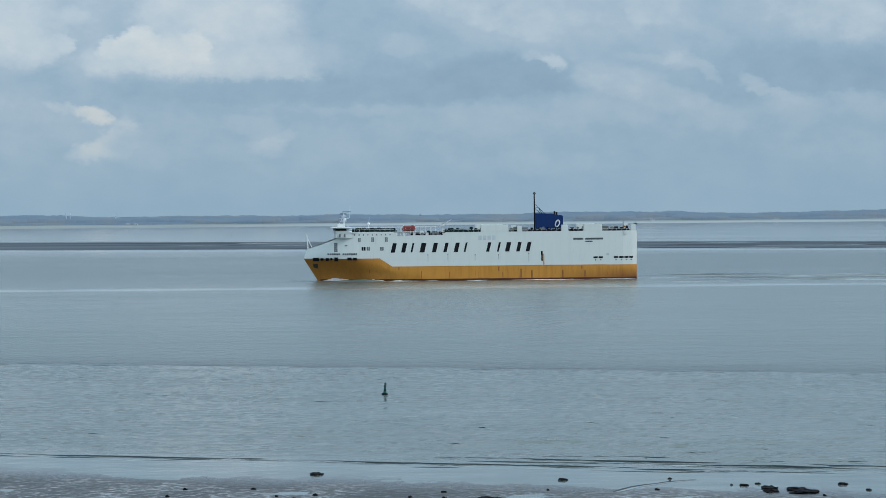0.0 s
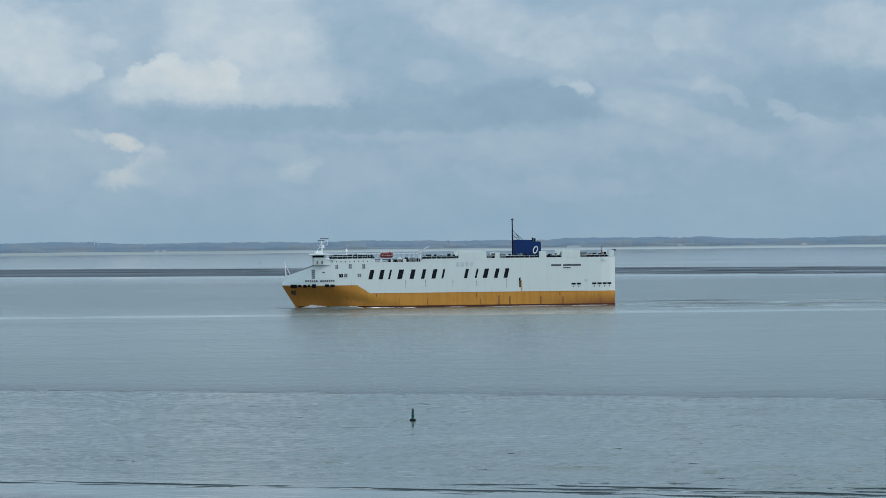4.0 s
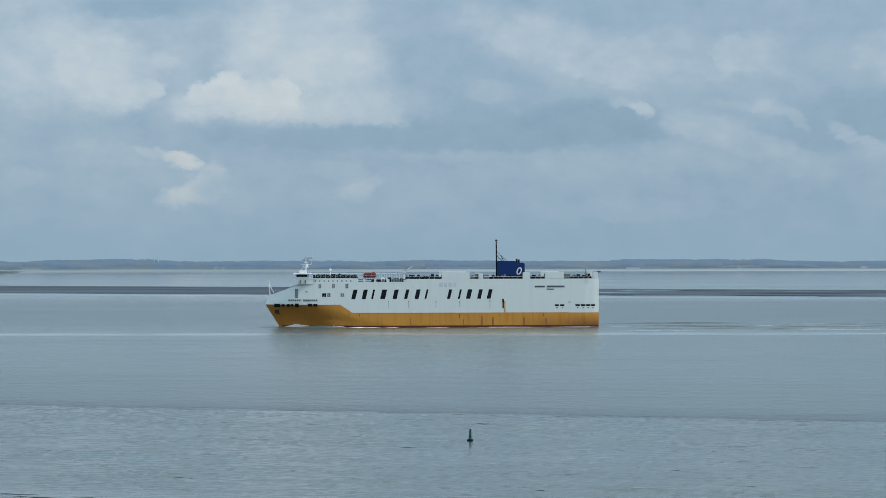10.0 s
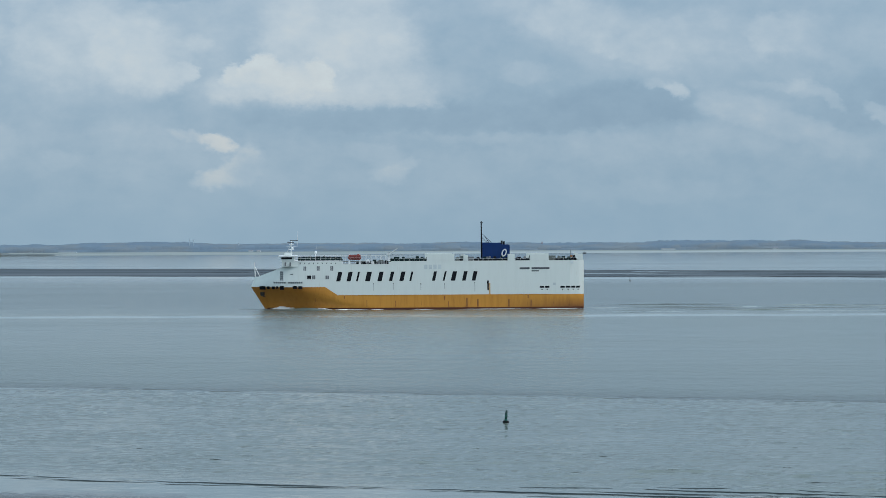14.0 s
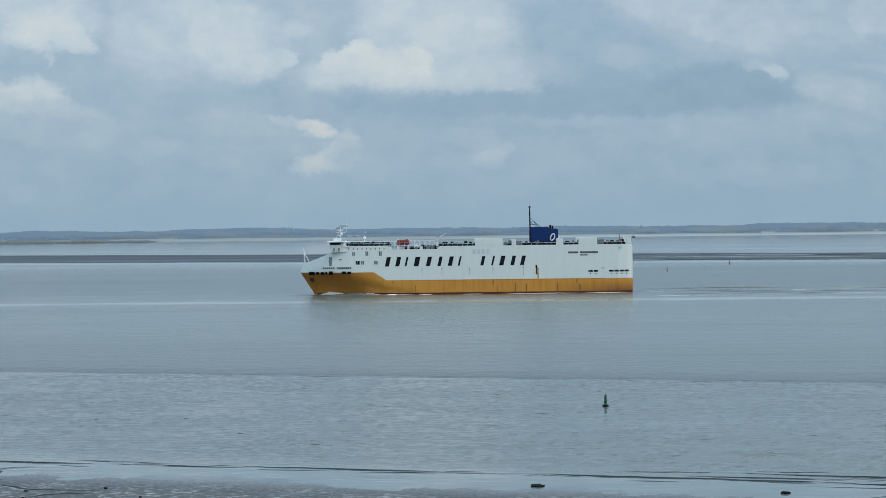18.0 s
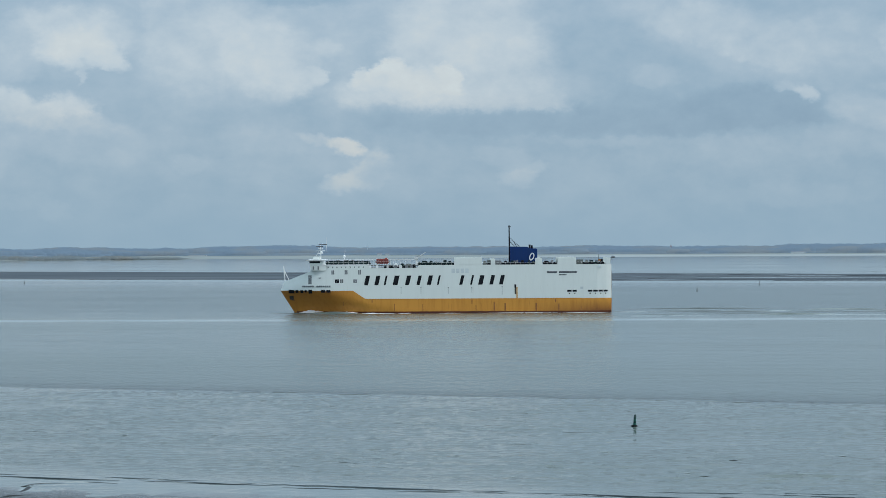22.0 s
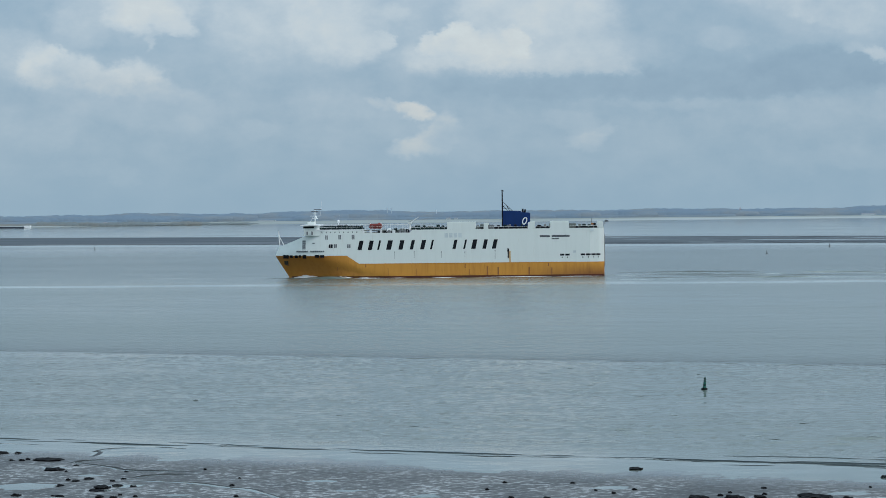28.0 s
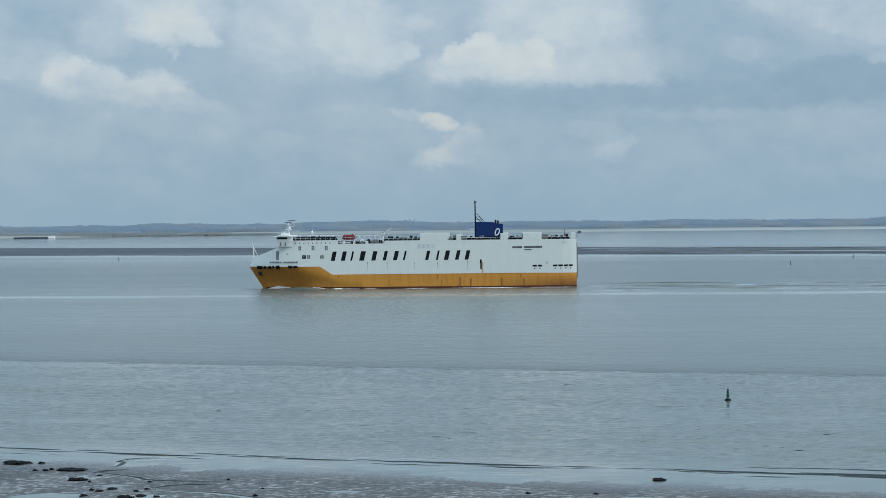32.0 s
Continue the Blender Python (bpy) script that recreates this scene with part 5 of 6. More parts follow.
# ---- far shore ----
def build_woods(kind="far"):
    """Bare far woods: rounded ragged crowns in staggered rows with loose twigs on their outlines."""
    rng = np.random.RandomState(4 if kind == "far" else 6)
    n = 13000 if kind == "far" else 1600
    x = rng.uniform(-1900, 1150, n)
    row = rng.uniform(0, 1, n)
    y = 4560 + 110 * row - 300 * (1 - smooth_step(x, -1400, -1000))
    top = 7.0 + 6.5 * row + 3.4 * wave_noise(x, row * 120, 21, 420.0, 3) + 0.3 * rng.uniform(-1.0, 1.0, n)
    top += 2.4 * smooth_step(x, 140, 175) * (1 - smooth_step(x, 390, 470)) + 2.0 * (1 - smooth_step(x, -900, -600))
    front = (row < 0.35) & (wave_noise(x, x * 0, 23, 340.0, 3) < 0.1)
    top = np.maximum(np.where(front, top * 0.45, top), 2.6)
    if kind != "far":
        # low scrub on the flat before the woods
        x = rng.uniform(-1330, -860, n)
        y = rng.uniform(4250, 4400, n) + 40 * smooth_step(x, -1150, -900)
        top = np.maximum(0.9, 3.4 + 4.0 * wave_noise(x, y * 0.6, 27, 130.0, 3) - 3.5 * smooth_step(x, -1000, -860) + 0.7 * rng.uniform(-1.0, 1.0, n))
        front = top < 0
    wide = (rng.uniform(4.0, 7.0, n) if kind == "far" else rng.uniform(1.4, 3.6, n)) * np.where(front, 0.7, 1.0)
    # one dome, five rings of six
    lat, lon = np.meshgrid(np.linspace(-1.2, 1.35, 5), np.arange(6) * 2 * math.pi / 6, indexing="ij")
    unit = np.stack([np.cos(lat) * np.cos(lon), np.cos(lat) * np.sin(lon), np.sin(lat)], axis=-1).reshape(-1, 3)
    quads = [(a * 6 + b, a * 6 + (b + 1) % 6, a * 6 + 6 + (b + 1) % 6, a * 6 + 6 + b) for a in range(4) for b in range(6)]
    quads = np.array(quads + [(24, 25, 26, 27), (24, 27, 28, 29)])
    below = unit[:, 2] < 0
    unit[below, :2] /= np.linalg.norm(unit[below, :2], axis=1, keepdims=True)
    unit[:, 2] = np.sign(unit[:, 2]) * np.abs(unit[:, 2]) ** 0.65
    ragged = 1 + 0.07 * rng.normal(0, 1, (n, 30, 1)).clip(-2, 2)
    mid = np.column_stack([x, y, (2.4 if kind == "far" else 0.4) + 0.5 * top])
    size = np.stack([wide * 2.2, wide, 0.54 * top], axis=-1)
    blobs = mid[:, None, :] + unit[None] * ragged * size[:, None, :]
    verts = blobs.reshape(-1, 3)
    faces = (quads[None] + 30 * np.arange(n)[:, None, None]).reshape(-1, 4).tolist()
    # twigs that stand off the upper crowns
    k = 5
    lat, lon = rng.uniform(0.3, 1.3, (n, k)), rng.uniform(0, 2 * math.pi, (n, k))
    out = np.stack([np.cos(lat) * np.cos(lon), np.cos(lat) * np.sin(lon), np.sin(lat)], axis=-1)
    foot = (mid[:, None, :] + out * size[:, None, :] * rng.uniform(0.97, 1.06, (n, k, 1))).reshape(-1, 1, 3)
    tri = foot + rng.normal(0, 0.45, (n * k, 3, 3))
    away = np.cross(tri[:, 1] - tri[:, 0], tri[:, 2] - tri[:, 0])[:, 1] > 0
    tri[away] = tri[away][:, ::-1]
    start = len(verts)
    verts = np.vstack([verts, tri.reshape(-1, 3)])
    faces += (start + np.arange(3 * n * k).reshape(-1, 3)).tolist()
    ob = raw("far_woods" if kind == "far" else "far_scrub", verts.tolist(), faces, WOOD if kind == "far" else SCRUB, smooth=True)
    # normals mostly look up and out together, flattening the crowns' shade as haze would
    lean = np.vstack([np.tile(unit, (n, 1)) * 0.22, np.zeros((3 * n * k, 3))]) + np.array((0.0, -0.55, 0.75))
    ob.data.normals_split_custom_set_from_vertices((lean / np.linalg.norm(lean, axis=1, keepdims=True)).tolist())
    return tagged(ob, "hazy blue-grey bare woods along the far shore" if kind == "far" else "low brownish scrub on the far shore", "woods" if kind == "far" else "scrub", kind="stuff")


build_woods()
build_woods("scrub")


def far_house(x, y, z, wide, deep, wall, roof, label, category="house"):
    ob = tagged(new("far_house"), label, category, group="houses on the far shore")
    part("wall", blk(-wide / 2, wide / 2, -deep / 2, deep / 2, -1.0, wall), HOUSE, ob)
    bm = bmesh.new()
    e = 0.4
    vs = [bm.verts.new(p) for p in ((-wide / 2 - e, -deep / 2 - e, wall), (wide / 2 + e, -deep / 2 - e, wall), (wide / 2 + e, deep / 2 + e, wall), (-wide / 2 - e, deep / 2 + e, wall), (-wide / 2 - e, 0, wall + roof), (wide / 2 + e, 0, wall + roof))]
    for f in ((0, 1, 5, 4), (2, 3, 4, 5), (0, 4, 3), (1, 2, 5), (0, 3, 2, 1)):
        bm.faces.new([vs[i] for i in f])
    part("roof", bm, ROOF, ob)
    for i in range(2 if wide < 20 else 0):
        part("window", blk(-wide / 2 + 1.2 + i * 3.6, -wide / 2 + 1.9 + i * 3.6, -deep / 2 - 0.06, -deep / 2 + 0.02, 0.7, min(1.6, wall - 0.6)), GREY, ob)
    part("chimney", blk(wide * 0.2, wide * 0.2 + 0.8, -0.4, 0.4, wall, wall + roof + 0.8), ROOF, ob)
    ob.matrix_basis = pose(x, y, z)
    return ob


far_house(181, 4545, 3.4, 24, 8, 2.2, 0.6, "long low white barn before the far woods", "barn")
far_house(367, 4548, 3.6, 8, 6, 1.8, 1.2, "small white house before the far woods")
far_house(583, 4548, 3.4, 10, 7, 2.0, 1.2, "small white house before the far woods")
far_house(-552, 4560, 3.3, 8, 7, 1.7, 1.3, "pale farmhouse before the far woods")
far_house(-538, 4556, 3.3, 6, 6, 1.6, 1.2, "pale farm shed before the far woods")
far_house(-1118, 4345, 1.6, 6, 5, 3.4, 1.4, "small white hut on the far shore")
far_house(-877, 4555, 3.3, 32, 8, 1.1, 0.5, "long pale shed before the far woods", "shed")


def far_tower():
    ob = tagged(new("church_tower"), "grey church tower rising out of the far woods", "tower")
    part("shaft", blk(-2.2, 2.2, -2.2, 2.2, 0, 12.5), ROOF, ob)
    bm = bmesh.new()
    bmesh.ops.create_cone(bm, cap_ends=True, segments=4, radius1=3.2, radius2=0.1, depth=3.5, matrix=Matrix.Translation((0, 0, 14.2)) @ Matrix.Rotation(radians(45), 4, "Z"))
    part("spire", bm, ROOF, ob)
    ob.matrix_basis = pose(-40, 4640, 3.0)


far_tower()


def turbine(x, y, hub, blade, turn):
    ob = tagged(new("wind_turbine"), "white wind turbine behind the far woods", "wind turbine", group="far wind turbines")
    part("tower", tube((0, 0, 0), (0, 0, hub), 1.0, 0.6, 12), TURBINE, ob)
    part("nacelle", blk(-0.8, 0.8, -2.2, 2.0, hub - 0.2, hub + 1.4, bevel=0.3), TURBINE, ob)
    rotor = part("hub", spun([(0.2, -0.8), (0.8, -0.4), (0.8, 0.4), (0.1, 1.0)], 12), TURBINE, ob, at=pose(0, -2.4, hub + 0.6, 90, 0, 0))
    for i in range(3):
        a = radians(turn + 120 * i)
        d = Vector((math.sin(a), math.cos(a), 0))
        part("blade", tube(d * 0.6, d * blade, 0.45, 0.12, 6), TURBINE, rotor)
    ob.matrix_basis = pose(x, y, 2.8)
    return ob


turbine(-668, 4610, 20.0, 4.0, 10)
turbine(-661, 4612, 20.0, 4.0, 50)
turbine(-580, 4610, 15.0, 3.4, 30)


def far_vessel():
    ob = tagged(new("moored_boat"), "low dark barge with a white wheelhouse by the far shore", "boat")
    part("hull", blk(-34, 24, -4, 4, -0.4, 1.7, bevel=0.3), BOAT_DARK, ob, "dark low hull")
    part("wheelhouse", blk(23, 34, -3, 3, 0.4, 3.8, bevel=0.2), BOAT_WHITE, ob, "white wheelhouse")
    part("hold_cover", blk(-22, 9, -3.2, 3.2, 1.6, 2.2, bevel=0.2), ROOF, ob)
    part("bow_mast", tube((-23, 0, 1.6), (-23, 0, 7.0), 0.2, 0.12), GREY, ob)
    ob.matrix_basis = pose(-1213, 4102, 0)


far_vessel()


# ---- foreshore ----
def stone_mesh(seed):
    bm = bmesh.new()
    bmesh.ops.create_icosphere(bm, subdivisions=3, radius=0.5)
    rng = random.Random(seed)
    off = Vector([rng.uniform(-20, 20) for _ in range(3)])
    for v in bm.verts:
        # blocky rather than round, then broken up
        p = v.co / (sum(abs(c) ** 3.5 for c in v.co) ** (1 / 3.5)) * 0.45
        k = 1 + 0.50 * noise.noise(p * 2.4 + off) + 0.28 * noise.noise(p * 6 + off)
        v.co = p * k
        v.co.z = max(-0.2, v.co.z * (0.8 + 0.7 * noise.noise(Vector((p.x * 4, p.y * 3, 0)) + off)))
    return mesh_of("stone", bm, STONE, smooth=False)


STONES = [stone_mesh(s) for s in range(6)]


def lay_stones(spots, seed):
    rng = random.Random(seed)
    for x, y, wide in spots:
        z = float(ground_height(np.array([x]), np.array([y]))[0])
        size = "broad flat" if wide > 2 else ("dark" if wide > 1 else "small dark")
        ob = tagged(new("stone", rng.choice(STONES)), f"{size} wet stone lying on the tidal mud", "stone", group="stones on the mud")
        tall = min(0.85, 0.30 + wide * 0.16) * rng.uniform(0.85, 1.25)
        ob.matrix_basis = Matrix.Translation((x, y, max(z, -0.05) + 0.02)) @ Matrix.Rotation(rng.uniform(-0.35, 0.35), 4, "Z") @ Matrix.Diagonal((wide, max(0.7, wide * rng.uniform(0.7, 1.2)), tall * 1.15, 1))


lay_stones(((-129.3, 425.2, 4.20), (-125.3, 426.4, 1.11), (-122.7, 413.4, 0.81), (-120.9, 413.4, 0.90), (-120.4, 415.2, 0.72), (-116.8, 414.4, 4.68), (-111.4, 398.7, 2.77), (-109.7, 405.6, 1.06), (-104.3, 376.6, 0.98), (-105.2, 384.3, 0.75), (-103.6, 382.7, 1.16), (-102.4, 385.9, 1.51), (-97.9, 382.9, 0.75), (-95.9, 377.6, 1.48), (-93.1, 376.2, 0.98), (-97.0, 386.0, 0.84), (-92.4, 361.6, 1.10), (-89.6, 363.0, 0.60), (-101.6, 362.8, 0.50), (-92.2, 364.6, 0.60), (-108.8, 396.3, 0.50),), 1)
lay_stones(((-97.2, 373.8, 2.93), (-97.1, 370.1, 2.09), (-107.1, 363.4, 1.34), (-100.5, 362.2, 1.26), (-94.5, 361.7, 1.10), (-99.2, 396.5, 0.69), (-87.4, 400.1, 0.52), (-78.4, 377.3, 0.74), (-79.3, 387.3, 0.42), (-74.9, 363.0, 0.63), (-40.0, 373.3, 0.73), (-38.3, 382.3, 0.75), (-35.5, 362.9, 0.71), (-30.5, 363.1, 0.95), (-28.2, 381.8, 0.75),), 17)
lay_stones(((-19.9, 402.6, 2.45), (-24.2, 372.4, 0.40), (-21.4, 368.9, 0.56), (-18.7, 373.3, 0.73), (-9.3, 363.1, 2.76), (-4.3, 364.0, 2.37), (-0.7, 364.8, 1.59), (-5.0, 370.1, 0.72), (-6.3, 366.6, 0.80), (-0.1, 368.2, 0.72), (6.7, 365.0, 4.28), (-0.2, 376.0, 0.82), (11.3, 363.8, 1.42), (17.8, 391.6, 1.45),), 33)
lay_stones(((34.0, 392.2, 0.60), (42.3, 383.0, 0.42), (44.1, 382.1, 1.33), (46.4, 384.2, 0.84), (47.3, 378.1, 2.79), (50.9, 376.4, 2.78), (51.6, 372.0, 4.04), (47.0, 373.8, 2.11), (58.8, 382.5, 1.33), (61.3, 374.9, 0.90), (30.9, 377.2, 0.66), (53.8, 367.6, 0.48), (15.0, 377.7, 0.41),), 49)



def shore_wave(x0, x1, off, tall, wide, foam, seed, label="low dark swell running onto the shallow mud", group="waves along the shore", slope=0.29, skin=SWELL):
    """A low swell that runs along the shallows, its crest curling here and there."""
    rng = random.Random(seed)
    wide *= 0.42
    n = max(12, int((x1 - x0) / 1.0))
    bm = bmesh.new()
    rings = []
    for i in range(n + 1):
        u = i / n
        x = x0 + (x1 - x0) * u
        y = off - slope * x + 2.2 * noise.noise(Vector((x * 0.05, seed, 0))) + 0.6 * noise.noise(Vector((x * 0.3, seed, 4)))
        h = tall * math.sin(math.pi * u) ** 0.5 * min(0.85, max(0.30, 0.6 + 0.8 * noise.noise(Vector((x * 0.05, seed, 9))))) + 0.01
        ring = []
        for k in range(7):
            a = k / 6
            ring.append(bm.verts.new((x, y + (a - 0.35) * wide, -0.03 + h * (math.sin(math.pi * a ** 0.75) ** 1.4))))
        rings.append(ring)
    for a, b in zip(rings, rings[1:]):
        for k in range(6):
            bm.faces.new((a[k], b[k], b[k + 1], a[k + 1]))
    ob = tagged(new("shore_wave"), label, "wave", group=group)
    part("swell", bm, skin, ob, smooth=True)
    if foam:
        b2 = bmesh.new()
        m = rng.uniform(0.25, 0.45) * (x1 - x0)
        start = rng.uniform(x0 + 2, x1 - m - 2)
        foam_sheet(b2, start, start + m, lambda x: off - 0.29 * x + 2.2 * noise.noise(Vector((x * 0.05, seed, 0))) + 0.6 * noise.noise(Vector((x * 0.3, seed, 4))) - 0.45 * wide, 0.24, 0.04, rng)
        part("foam_edge", b2, SHORE_FOAM, ob)
    return ob


shore_waves = []
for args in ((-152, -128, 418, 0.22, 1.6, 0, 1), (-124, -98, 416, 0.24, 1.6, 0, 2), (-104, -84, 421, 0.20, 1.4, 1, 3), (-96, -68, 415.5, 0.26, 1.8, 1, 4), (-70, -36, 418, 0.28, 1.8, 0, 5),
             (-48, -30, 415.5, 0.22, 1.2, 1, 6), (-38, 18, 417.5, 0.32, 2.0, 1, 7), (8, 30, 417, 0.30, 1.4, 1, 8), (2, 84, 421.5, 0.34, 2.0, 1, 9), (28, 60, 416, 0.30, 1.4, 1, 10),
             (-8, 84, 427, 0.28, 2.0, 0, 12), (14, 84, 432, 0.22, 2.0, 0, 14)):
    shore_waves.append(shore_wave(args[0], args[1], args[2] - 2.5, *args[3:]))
wave_rng = random.Random(23)
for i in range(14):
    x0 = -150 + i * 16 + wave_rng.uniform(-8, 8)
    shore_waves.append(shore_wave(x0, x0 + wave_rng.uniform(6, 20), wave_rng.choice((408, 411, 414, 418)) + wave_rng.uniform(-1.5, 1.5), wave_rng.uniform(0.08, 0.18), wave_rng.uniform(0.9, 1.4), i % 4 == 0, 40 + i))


# small creeks that wind over the mud: a thread of water under a low dark bank
def creek(points, water, bank, seed):
    line = []
    pts = [Vector((x, y, 0)) for x, y in points]
    pts = [pts[0] * 2 - pts[1]] + pts + [pts[-1] * 2 - pts[-2]]
    for a, b, c, d in zip(pts, pts[1:], pts[2:], pts[3:]):
        n = max(3, int((c - b).length / 0.5))
        for i in range(n):
            t = i / n
            line.append(0.5 * (2 * b + (c - a) * t + (2 * a - 5 * b + 4 * c - d) * t * t + (3 * b - a - 3 * c + d) * t ** 3))
    ob = tagged(new("tidal_creek"), "thin winding creek with a dark bank in the mud", "creek", group="creeks in the mud")
    levels = ground_height(np.array([v.x for v in line]), np.array([v.y for v in line]))
    wet, lip = bmesh.new(), bmesh.new()
    rows_w, rows_l = [], []
    for i, (v, z) in enumerate(zip(line, levels)):
        u = i / max(1, len(line) - 1)
        way = (line[min(i + 1, len(line) - 1)] - line[max(i - 1, 0)]).normalized()
        side = Vector((-way.y, way.x, 0))
        if side.y < 0:
            side = -side
        taper = math.sin(math.pi * min(1, max(0, 0.04 + 0.92 * u))) ** 0.5 * (0.8 + 0.5 * noise.noise(v * 0.3 + Vector((seed, 0, 0))))
        z = max(float(z), 0.0)
        w = water * taper
        rows_w.append([wet.verts.new(v + side * (k * w) + Vector((0, 0, z + 0.035 - 0.02 * abs(k)))) for k in (-1, 0, 1)])
        base = v + side * w * 0.9
        rows_l.append([lip.verts.new(base + side * o * 0.8 + Vector((0, 0, z - 0.03 + h * bank * taper))) for o, h in ((0, 0), (0.12, 0.8), (0.35, 1.0), (0.8, 0.6), (1.3, 0.0))])
    for rows, bm in ((rows_w, wet), (rows_l, lip)):
        for a, b in zip(rows, rows[1:]):
            for k in range(len(a) - 1):
                bm.faces.new((a[k], b[k], b[k + 1], a[k + 1]))
    part("creek_water", wet, WATER, ob, smooth=True)
    if bank:
        part("creek_bank", lip, CREEK_MUD, ob, "low wet bank with its shade in the colour", smooth=True)
    return ob


creek(((-111.5, 421.3), (-112.3, 430.0), (-110.9, 434.5), (-106.8, 436.2)), 0.45, 0.15, 1)
creek(((-111.4, 410.4), (-107.3, 406.9), (-103.1, 402.6), (-100.7, 399.2), (-95.5, 397.4), (-90.0, 396.8), (-87.0, 396.2)), 0.5, 0.24, 2)
creek(((-96.2, 387.4), (-94.4, 390.3), (-91.5, 392.2), (-87.5, 392.8)), 0.5, 0.28, 3)
creek(((-96.0, 384.5), (-92.3, 383.2), (-86.1, 381.0), (-79.1, 375.1), (-74.7, 371.5), (-68.0, 361.0)), 0.9, 0.12, 4)
creek(((24.7, 374.7), (28.5, 381.8), (33.1, 386.8), (38.5, 391.1)), 0.7, 0.12, 5)
creek(((-111.5, 410.5), (-110.0, 413.5), (-107.0, 416.0)), 0.3, 0.26, 6)


# broken wavelets where the two currents meet
rip_rng = random.Random(31)
rip_x = -190.0
while rip_x < 95:
    run = rip_rng.uniform(5, 26)
    # the dark skin paints the shade of the wave faces along the seam
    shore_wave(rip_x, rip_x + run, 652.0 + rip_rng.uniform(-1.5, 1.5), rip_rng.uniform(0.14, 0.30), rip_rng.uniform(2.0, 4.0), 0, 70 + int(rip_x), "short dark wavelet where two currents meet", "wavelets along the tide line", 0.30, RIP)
    rip_x += run * rip_rng.uniform(0.6, 1.1)


# loose wavelets scattered over the river
def scatter_waves(name, label, count, first, last, size, seed, skin):
    """Many short low crests in one mesh, each a bent ridge of five ribs."""
    rng = np.random.RandomState(seed)
    far_off = first + (last - first) * rng.uniform(0, 1, count) ** 1.3
    x = rng.uniform(-0.33, 0.17, count) * far_off
    y = far_off - 0.3 * x
    run = rng.uniform(0.4, 1.6, count) * size * (0.5 + far_off / 800.0)
    tall = rng.uniform(0.03, 0.09, count) * (0.5 + far_off / 800.0)
    wide = rng.uniform(0.6, 1.3, count)
    turn = rng.normal(-0.08, 0.10, count)
    u = np.linspace(-0.5, 0.5, 7)
    rib = np.array((0.0, 0.35, 0.5, 0.7, 1.0))
    rise = np.array((0.0, 0.8, 1.0, 0.7, 0.0))
    env = np.cos(math.pi * u) ** 0.6
    px = x[:, None, None] + run[:, None, None] * u[None, :, None] + 0 * rib
    py = y[:, None, None] + (run * turn)[:, None, None] * u[None, :, None] + wide[:, None, None] * (rib[None, None, :] - 0.5) + 0.15 * rng.normal(0, 1, (count, 7, 1))
    pz = -0.03 + tall[:, None, None] * env[None, :, None] * rise[None, None, :] * (1 + 0.3 * rng.normal(0, 1, (count, 7, 1)).clip(-1.5, 1.5))
    verts = np.stack([px, py, pz], axis=-1).reshape(-1, 3)
    quad = np.array([(a * 5 + b, a * 5 + 5 + b, a * 5 + 6 + b, a * 5 + 1 + b) for a in range(6) for b in range(4)])
    faces = (quad[None] + 35 * np.arange(count)[:, None, None]).reshape(-1, 4)
    return tagged(raw(name, verts.tolist(), faces.tolist(), skin, smooth=True), label, "wavelets", kind="stuff")


# one set is coloured as shaded faces, the other as bright glints
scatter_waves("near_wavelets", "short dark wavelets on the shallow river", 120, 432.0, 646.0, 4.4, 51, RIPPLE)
scatter_waves("near_glints", "short wavelets in a pale painted glint colour on the shallow river", 200, 432.0, 646.0, 3.4, 52, GLINT)


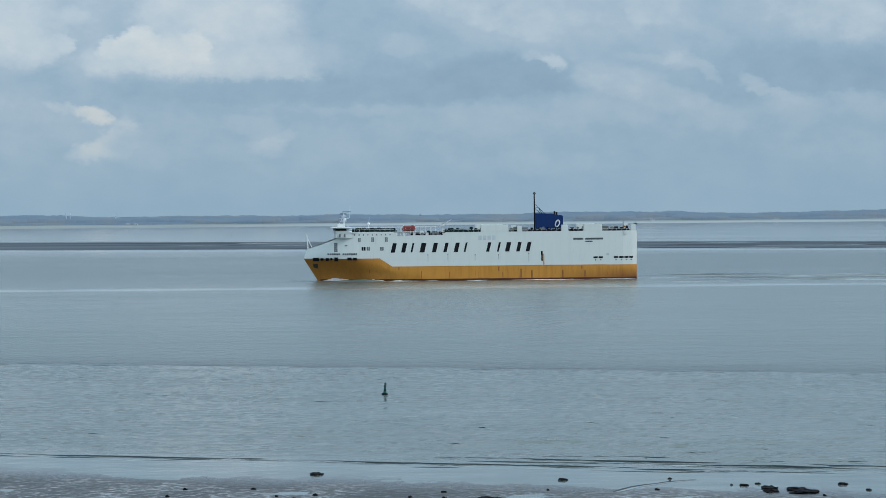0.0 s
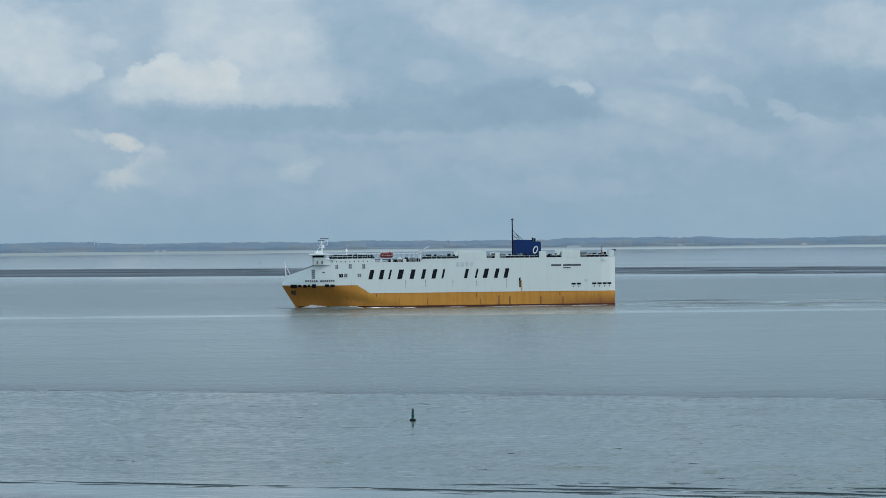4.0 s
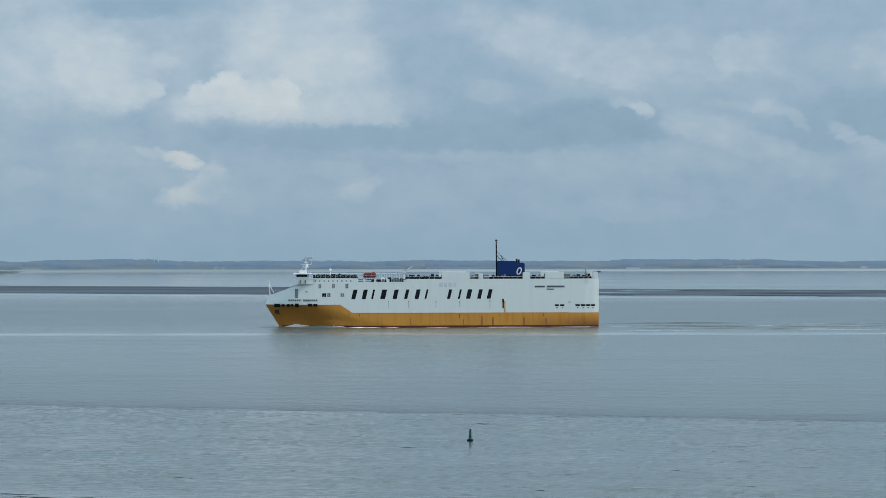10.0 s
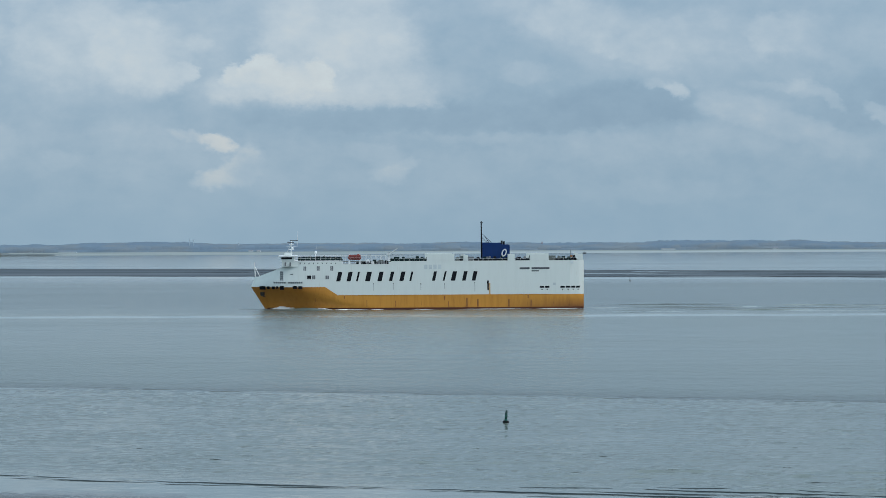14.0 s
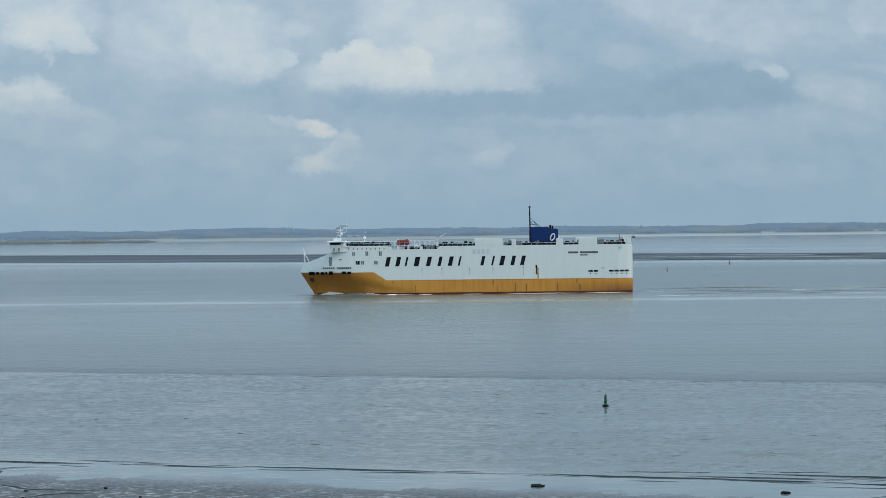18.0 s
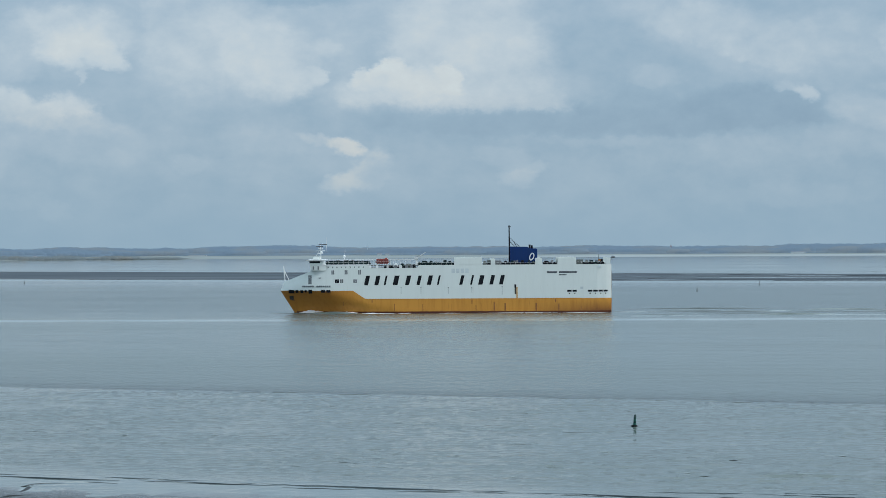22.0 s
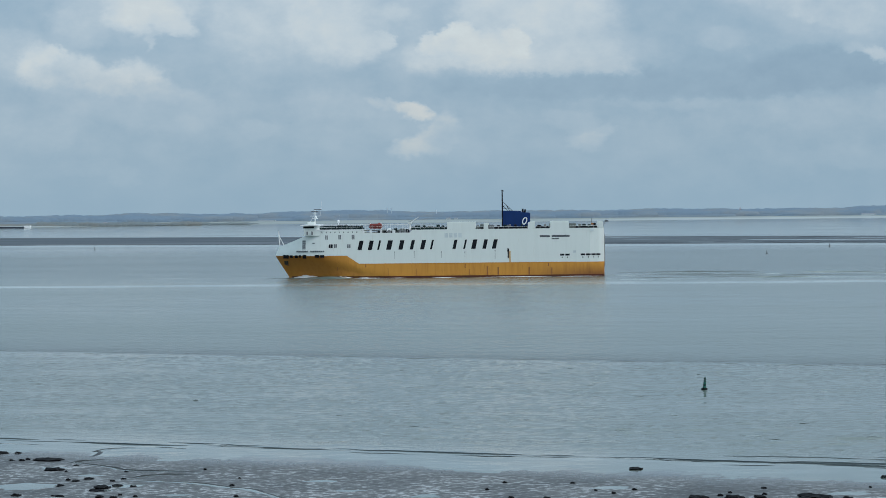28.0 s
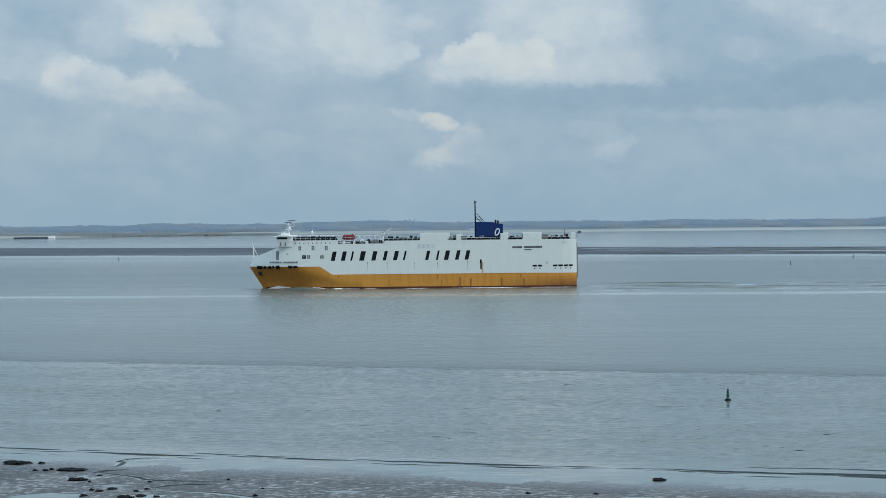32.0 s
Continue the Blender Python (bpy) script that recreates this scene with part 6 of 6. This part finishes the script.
# ---- the gull ----
def build_gull():
    g = tagged(new("gull"), "dark-looking gull gliding over the river, wings spread", "bird")
    # flies towards +x
    part("body", spun([(0.01, -0.27), (0.05, -0.2), (0.085, -0.05), (0.09, 0.08), (0.06, 0.2), (0.045, 0.25)], 14), GULL_DARK, g, smooth=True, at=pose(0, 0, 0, 0, 90, 0))
    head = part("head", spun([(0.02, -0.07), (0.055, -0.03), (0.055, 0.03), (0.02, 0.07)], 12), GULL_DARK, g, smooth=True, at=pose(0.27, 0, 0.02, 0, 90, 0))
    part("beak", tube((0, 0, 0.05), (0.01, 0, 0.14), 0.02, 0.006, 8), BEAK, head)
    bm = bmesh.new()
    top = [bm.verts.new(p) for p in ((-0.22, -0.03, 0.01), (-0.22, 0.03, 0.01), (-0.42, 0.09, 0.0), (-0.45, 0.0, 0.0), (-0.42, -0.09, 0.0))]
    low = [bm.verts.new(v.co - Vector((0, 0, 0.012))) for v in top]
    bm.faces.new(top)
    bm.faces.new(low[::-1])
    for i in range(5):
        j = (i + 1) % 5
        bm.faces.new((top[i], low[i], low[j], top[j]))
    part("tail", bm, GULL_PALE, g)
    wings = []
    for side in (1, -1):
        bm = bmesh.new()
        rows = []
        for d, fore, aft, z in ((0.0, 0.12, -0.10, 0.0), (0.2, 0.15, -0.09, 0.03), (0.36, 0.13, -0.09, 0.045), (0.52, 0.05, -0.12, 0.03), (0.64, -0.04, -0.16, 0.015), (0.72, -0.14, -0.19, 0.0)):
            rows.append([bm.verts.new((x, side * d, z + e)) for x, e in ((fore, 0), ((fore + aft) / 2, 0.018), (aft, 0), ((fore + aft) / 2, -0.008))])
        for a, b in zip(rows, rows[1:]):
            for k in range(4):
                bm.faces.new((a[k], b[k], b[(k + 1) % 4], a[(k + 1) % 4]))
        bm.faces.new(rows[0])
        bm.faces.new(rows[-1])
        w = part("wing", bm, GULL_DARK, g, at=pose(0, side * 0.06, 0.03))
        tip = bmesh.new()
        box(tip, -0.17, -0.05, side * 0.585 - 0.07, side * 0.585 + 0.07, 0.004, 0.034)
        part("wing_tip", tip, BLACK, w)
        wings.append((side, w))
    return g, wings


gull, gull_wings = build_gull()


# ---- what moves ----
SHIP_PATH = [(0, 14.47, 1387.92), (4, -11.87, 1387.24), (8, -38.25, 1386.73), (12, -64.67, 1386.39), (16, -91.17, 1386.23), (20, -117.77, 1386.23), (24, -144.50, 1386.40), (28, -171.40, 1386.76), (32, -198.47, 1387.28)]
SHIP_TURN, SHIP_SIZE = 5.0, 0.986


def motions():
    for thing, lift in ((ship, 0.22), (bow_wave, 0.0), (stern_wake, 0.0)):
        thing.scale = (SHIP_SIZE,) * 3
        walk(thing, [(t, pose(x, y - 8.0, lift, 0, 0, SHIP_TURN)) for t, x, y in SHIP_PATH])
    # the buoy nods in the current
    walk(buoy, [(t, pose(-13.0, 566.5, 0.05 * math.sin(t * 1.9), 2.2 * math.sin(t * 1.3), 2.0 + 2.0 * math.sin(t * 0.9 + 1))) for t in range(0, 33)])
    # the gull: turn, height angle and distance seen from the eye
    seen = ((10.8, -8.118, 3.933, 136), (11.1, -5.771, 3.815, 140), (11.4, -3.472, 3.717, 144), (11.7, -1.297, 3.651, 148), (12.0, 0.735, 3.561, 152), (12.3, 2.70, 3.448, 156), (12.6, 4.478, 3.26, 160), (12.9, 6.176, 3.017, 164))
    spots = []
    for t, a, h, d in seen:
        a, h = radians(a), radians(h)
        spots.append((t, EYE + Vector((math.sin(a), math.cos(a), math.tan(h))) * d))
    head = math.degrees(math.atan2(spots[-1][1].y - spots[0][1].y, spots[-1][1].x - spots[0][1].x))
    v = (spots[-1][1] - spots[0][1]) / 2.1
    v0, v1 = (spots[1][1] - spots[0][1]) / 0.3, (spots[-1][1] - spots[-2][1]) / 0.3
    first, last = spots[0][1] - v0 * 10.8, spots[-1][1] + v1 * 19.1
    first.z, last.z = 54.0, 44.0
    rows = [(0.0, first), (9.9, spots[0][1] - v0 * 0.9)] + spots + [(13.8, spots[-1][1] + v1 * 0.9), (32.0, last)]
    walk(gull, [(t, pose(p.x, p.y, p.z, -14, 4, head + min(24.0, max(-14.0, (t - 11.7) * 18.0)))) for t, p in rows])
    for side, w in gull_wings:
        beat = [(0.0, 6.0), (10.0, 6.0)]
        t = 10.2
        while t < 13.4:
            beat.append((t, 3.0 + 8.0 * math.sin((t - 10.2) * 7.0)))
            t += 0.15
        beat += [(14.0, 6.0), (32.0, 6.0)]
        walk(w, [(t, pose(0, side * 0.06, 0.03, side * a, 0, 0)) for t, a in beat])
    # the swells creep shorewards
    for i, wv in enumerate(shore_waves):
        go = 4.0 + 1.5 * (i % 3)
        walk(wv, [(0.0, pose(0.29 * go * 0.5, go * 0.5, 0)), (32.0, pose(-0.29 * go * 0.5, -go * 0.5, 0))])


motions()
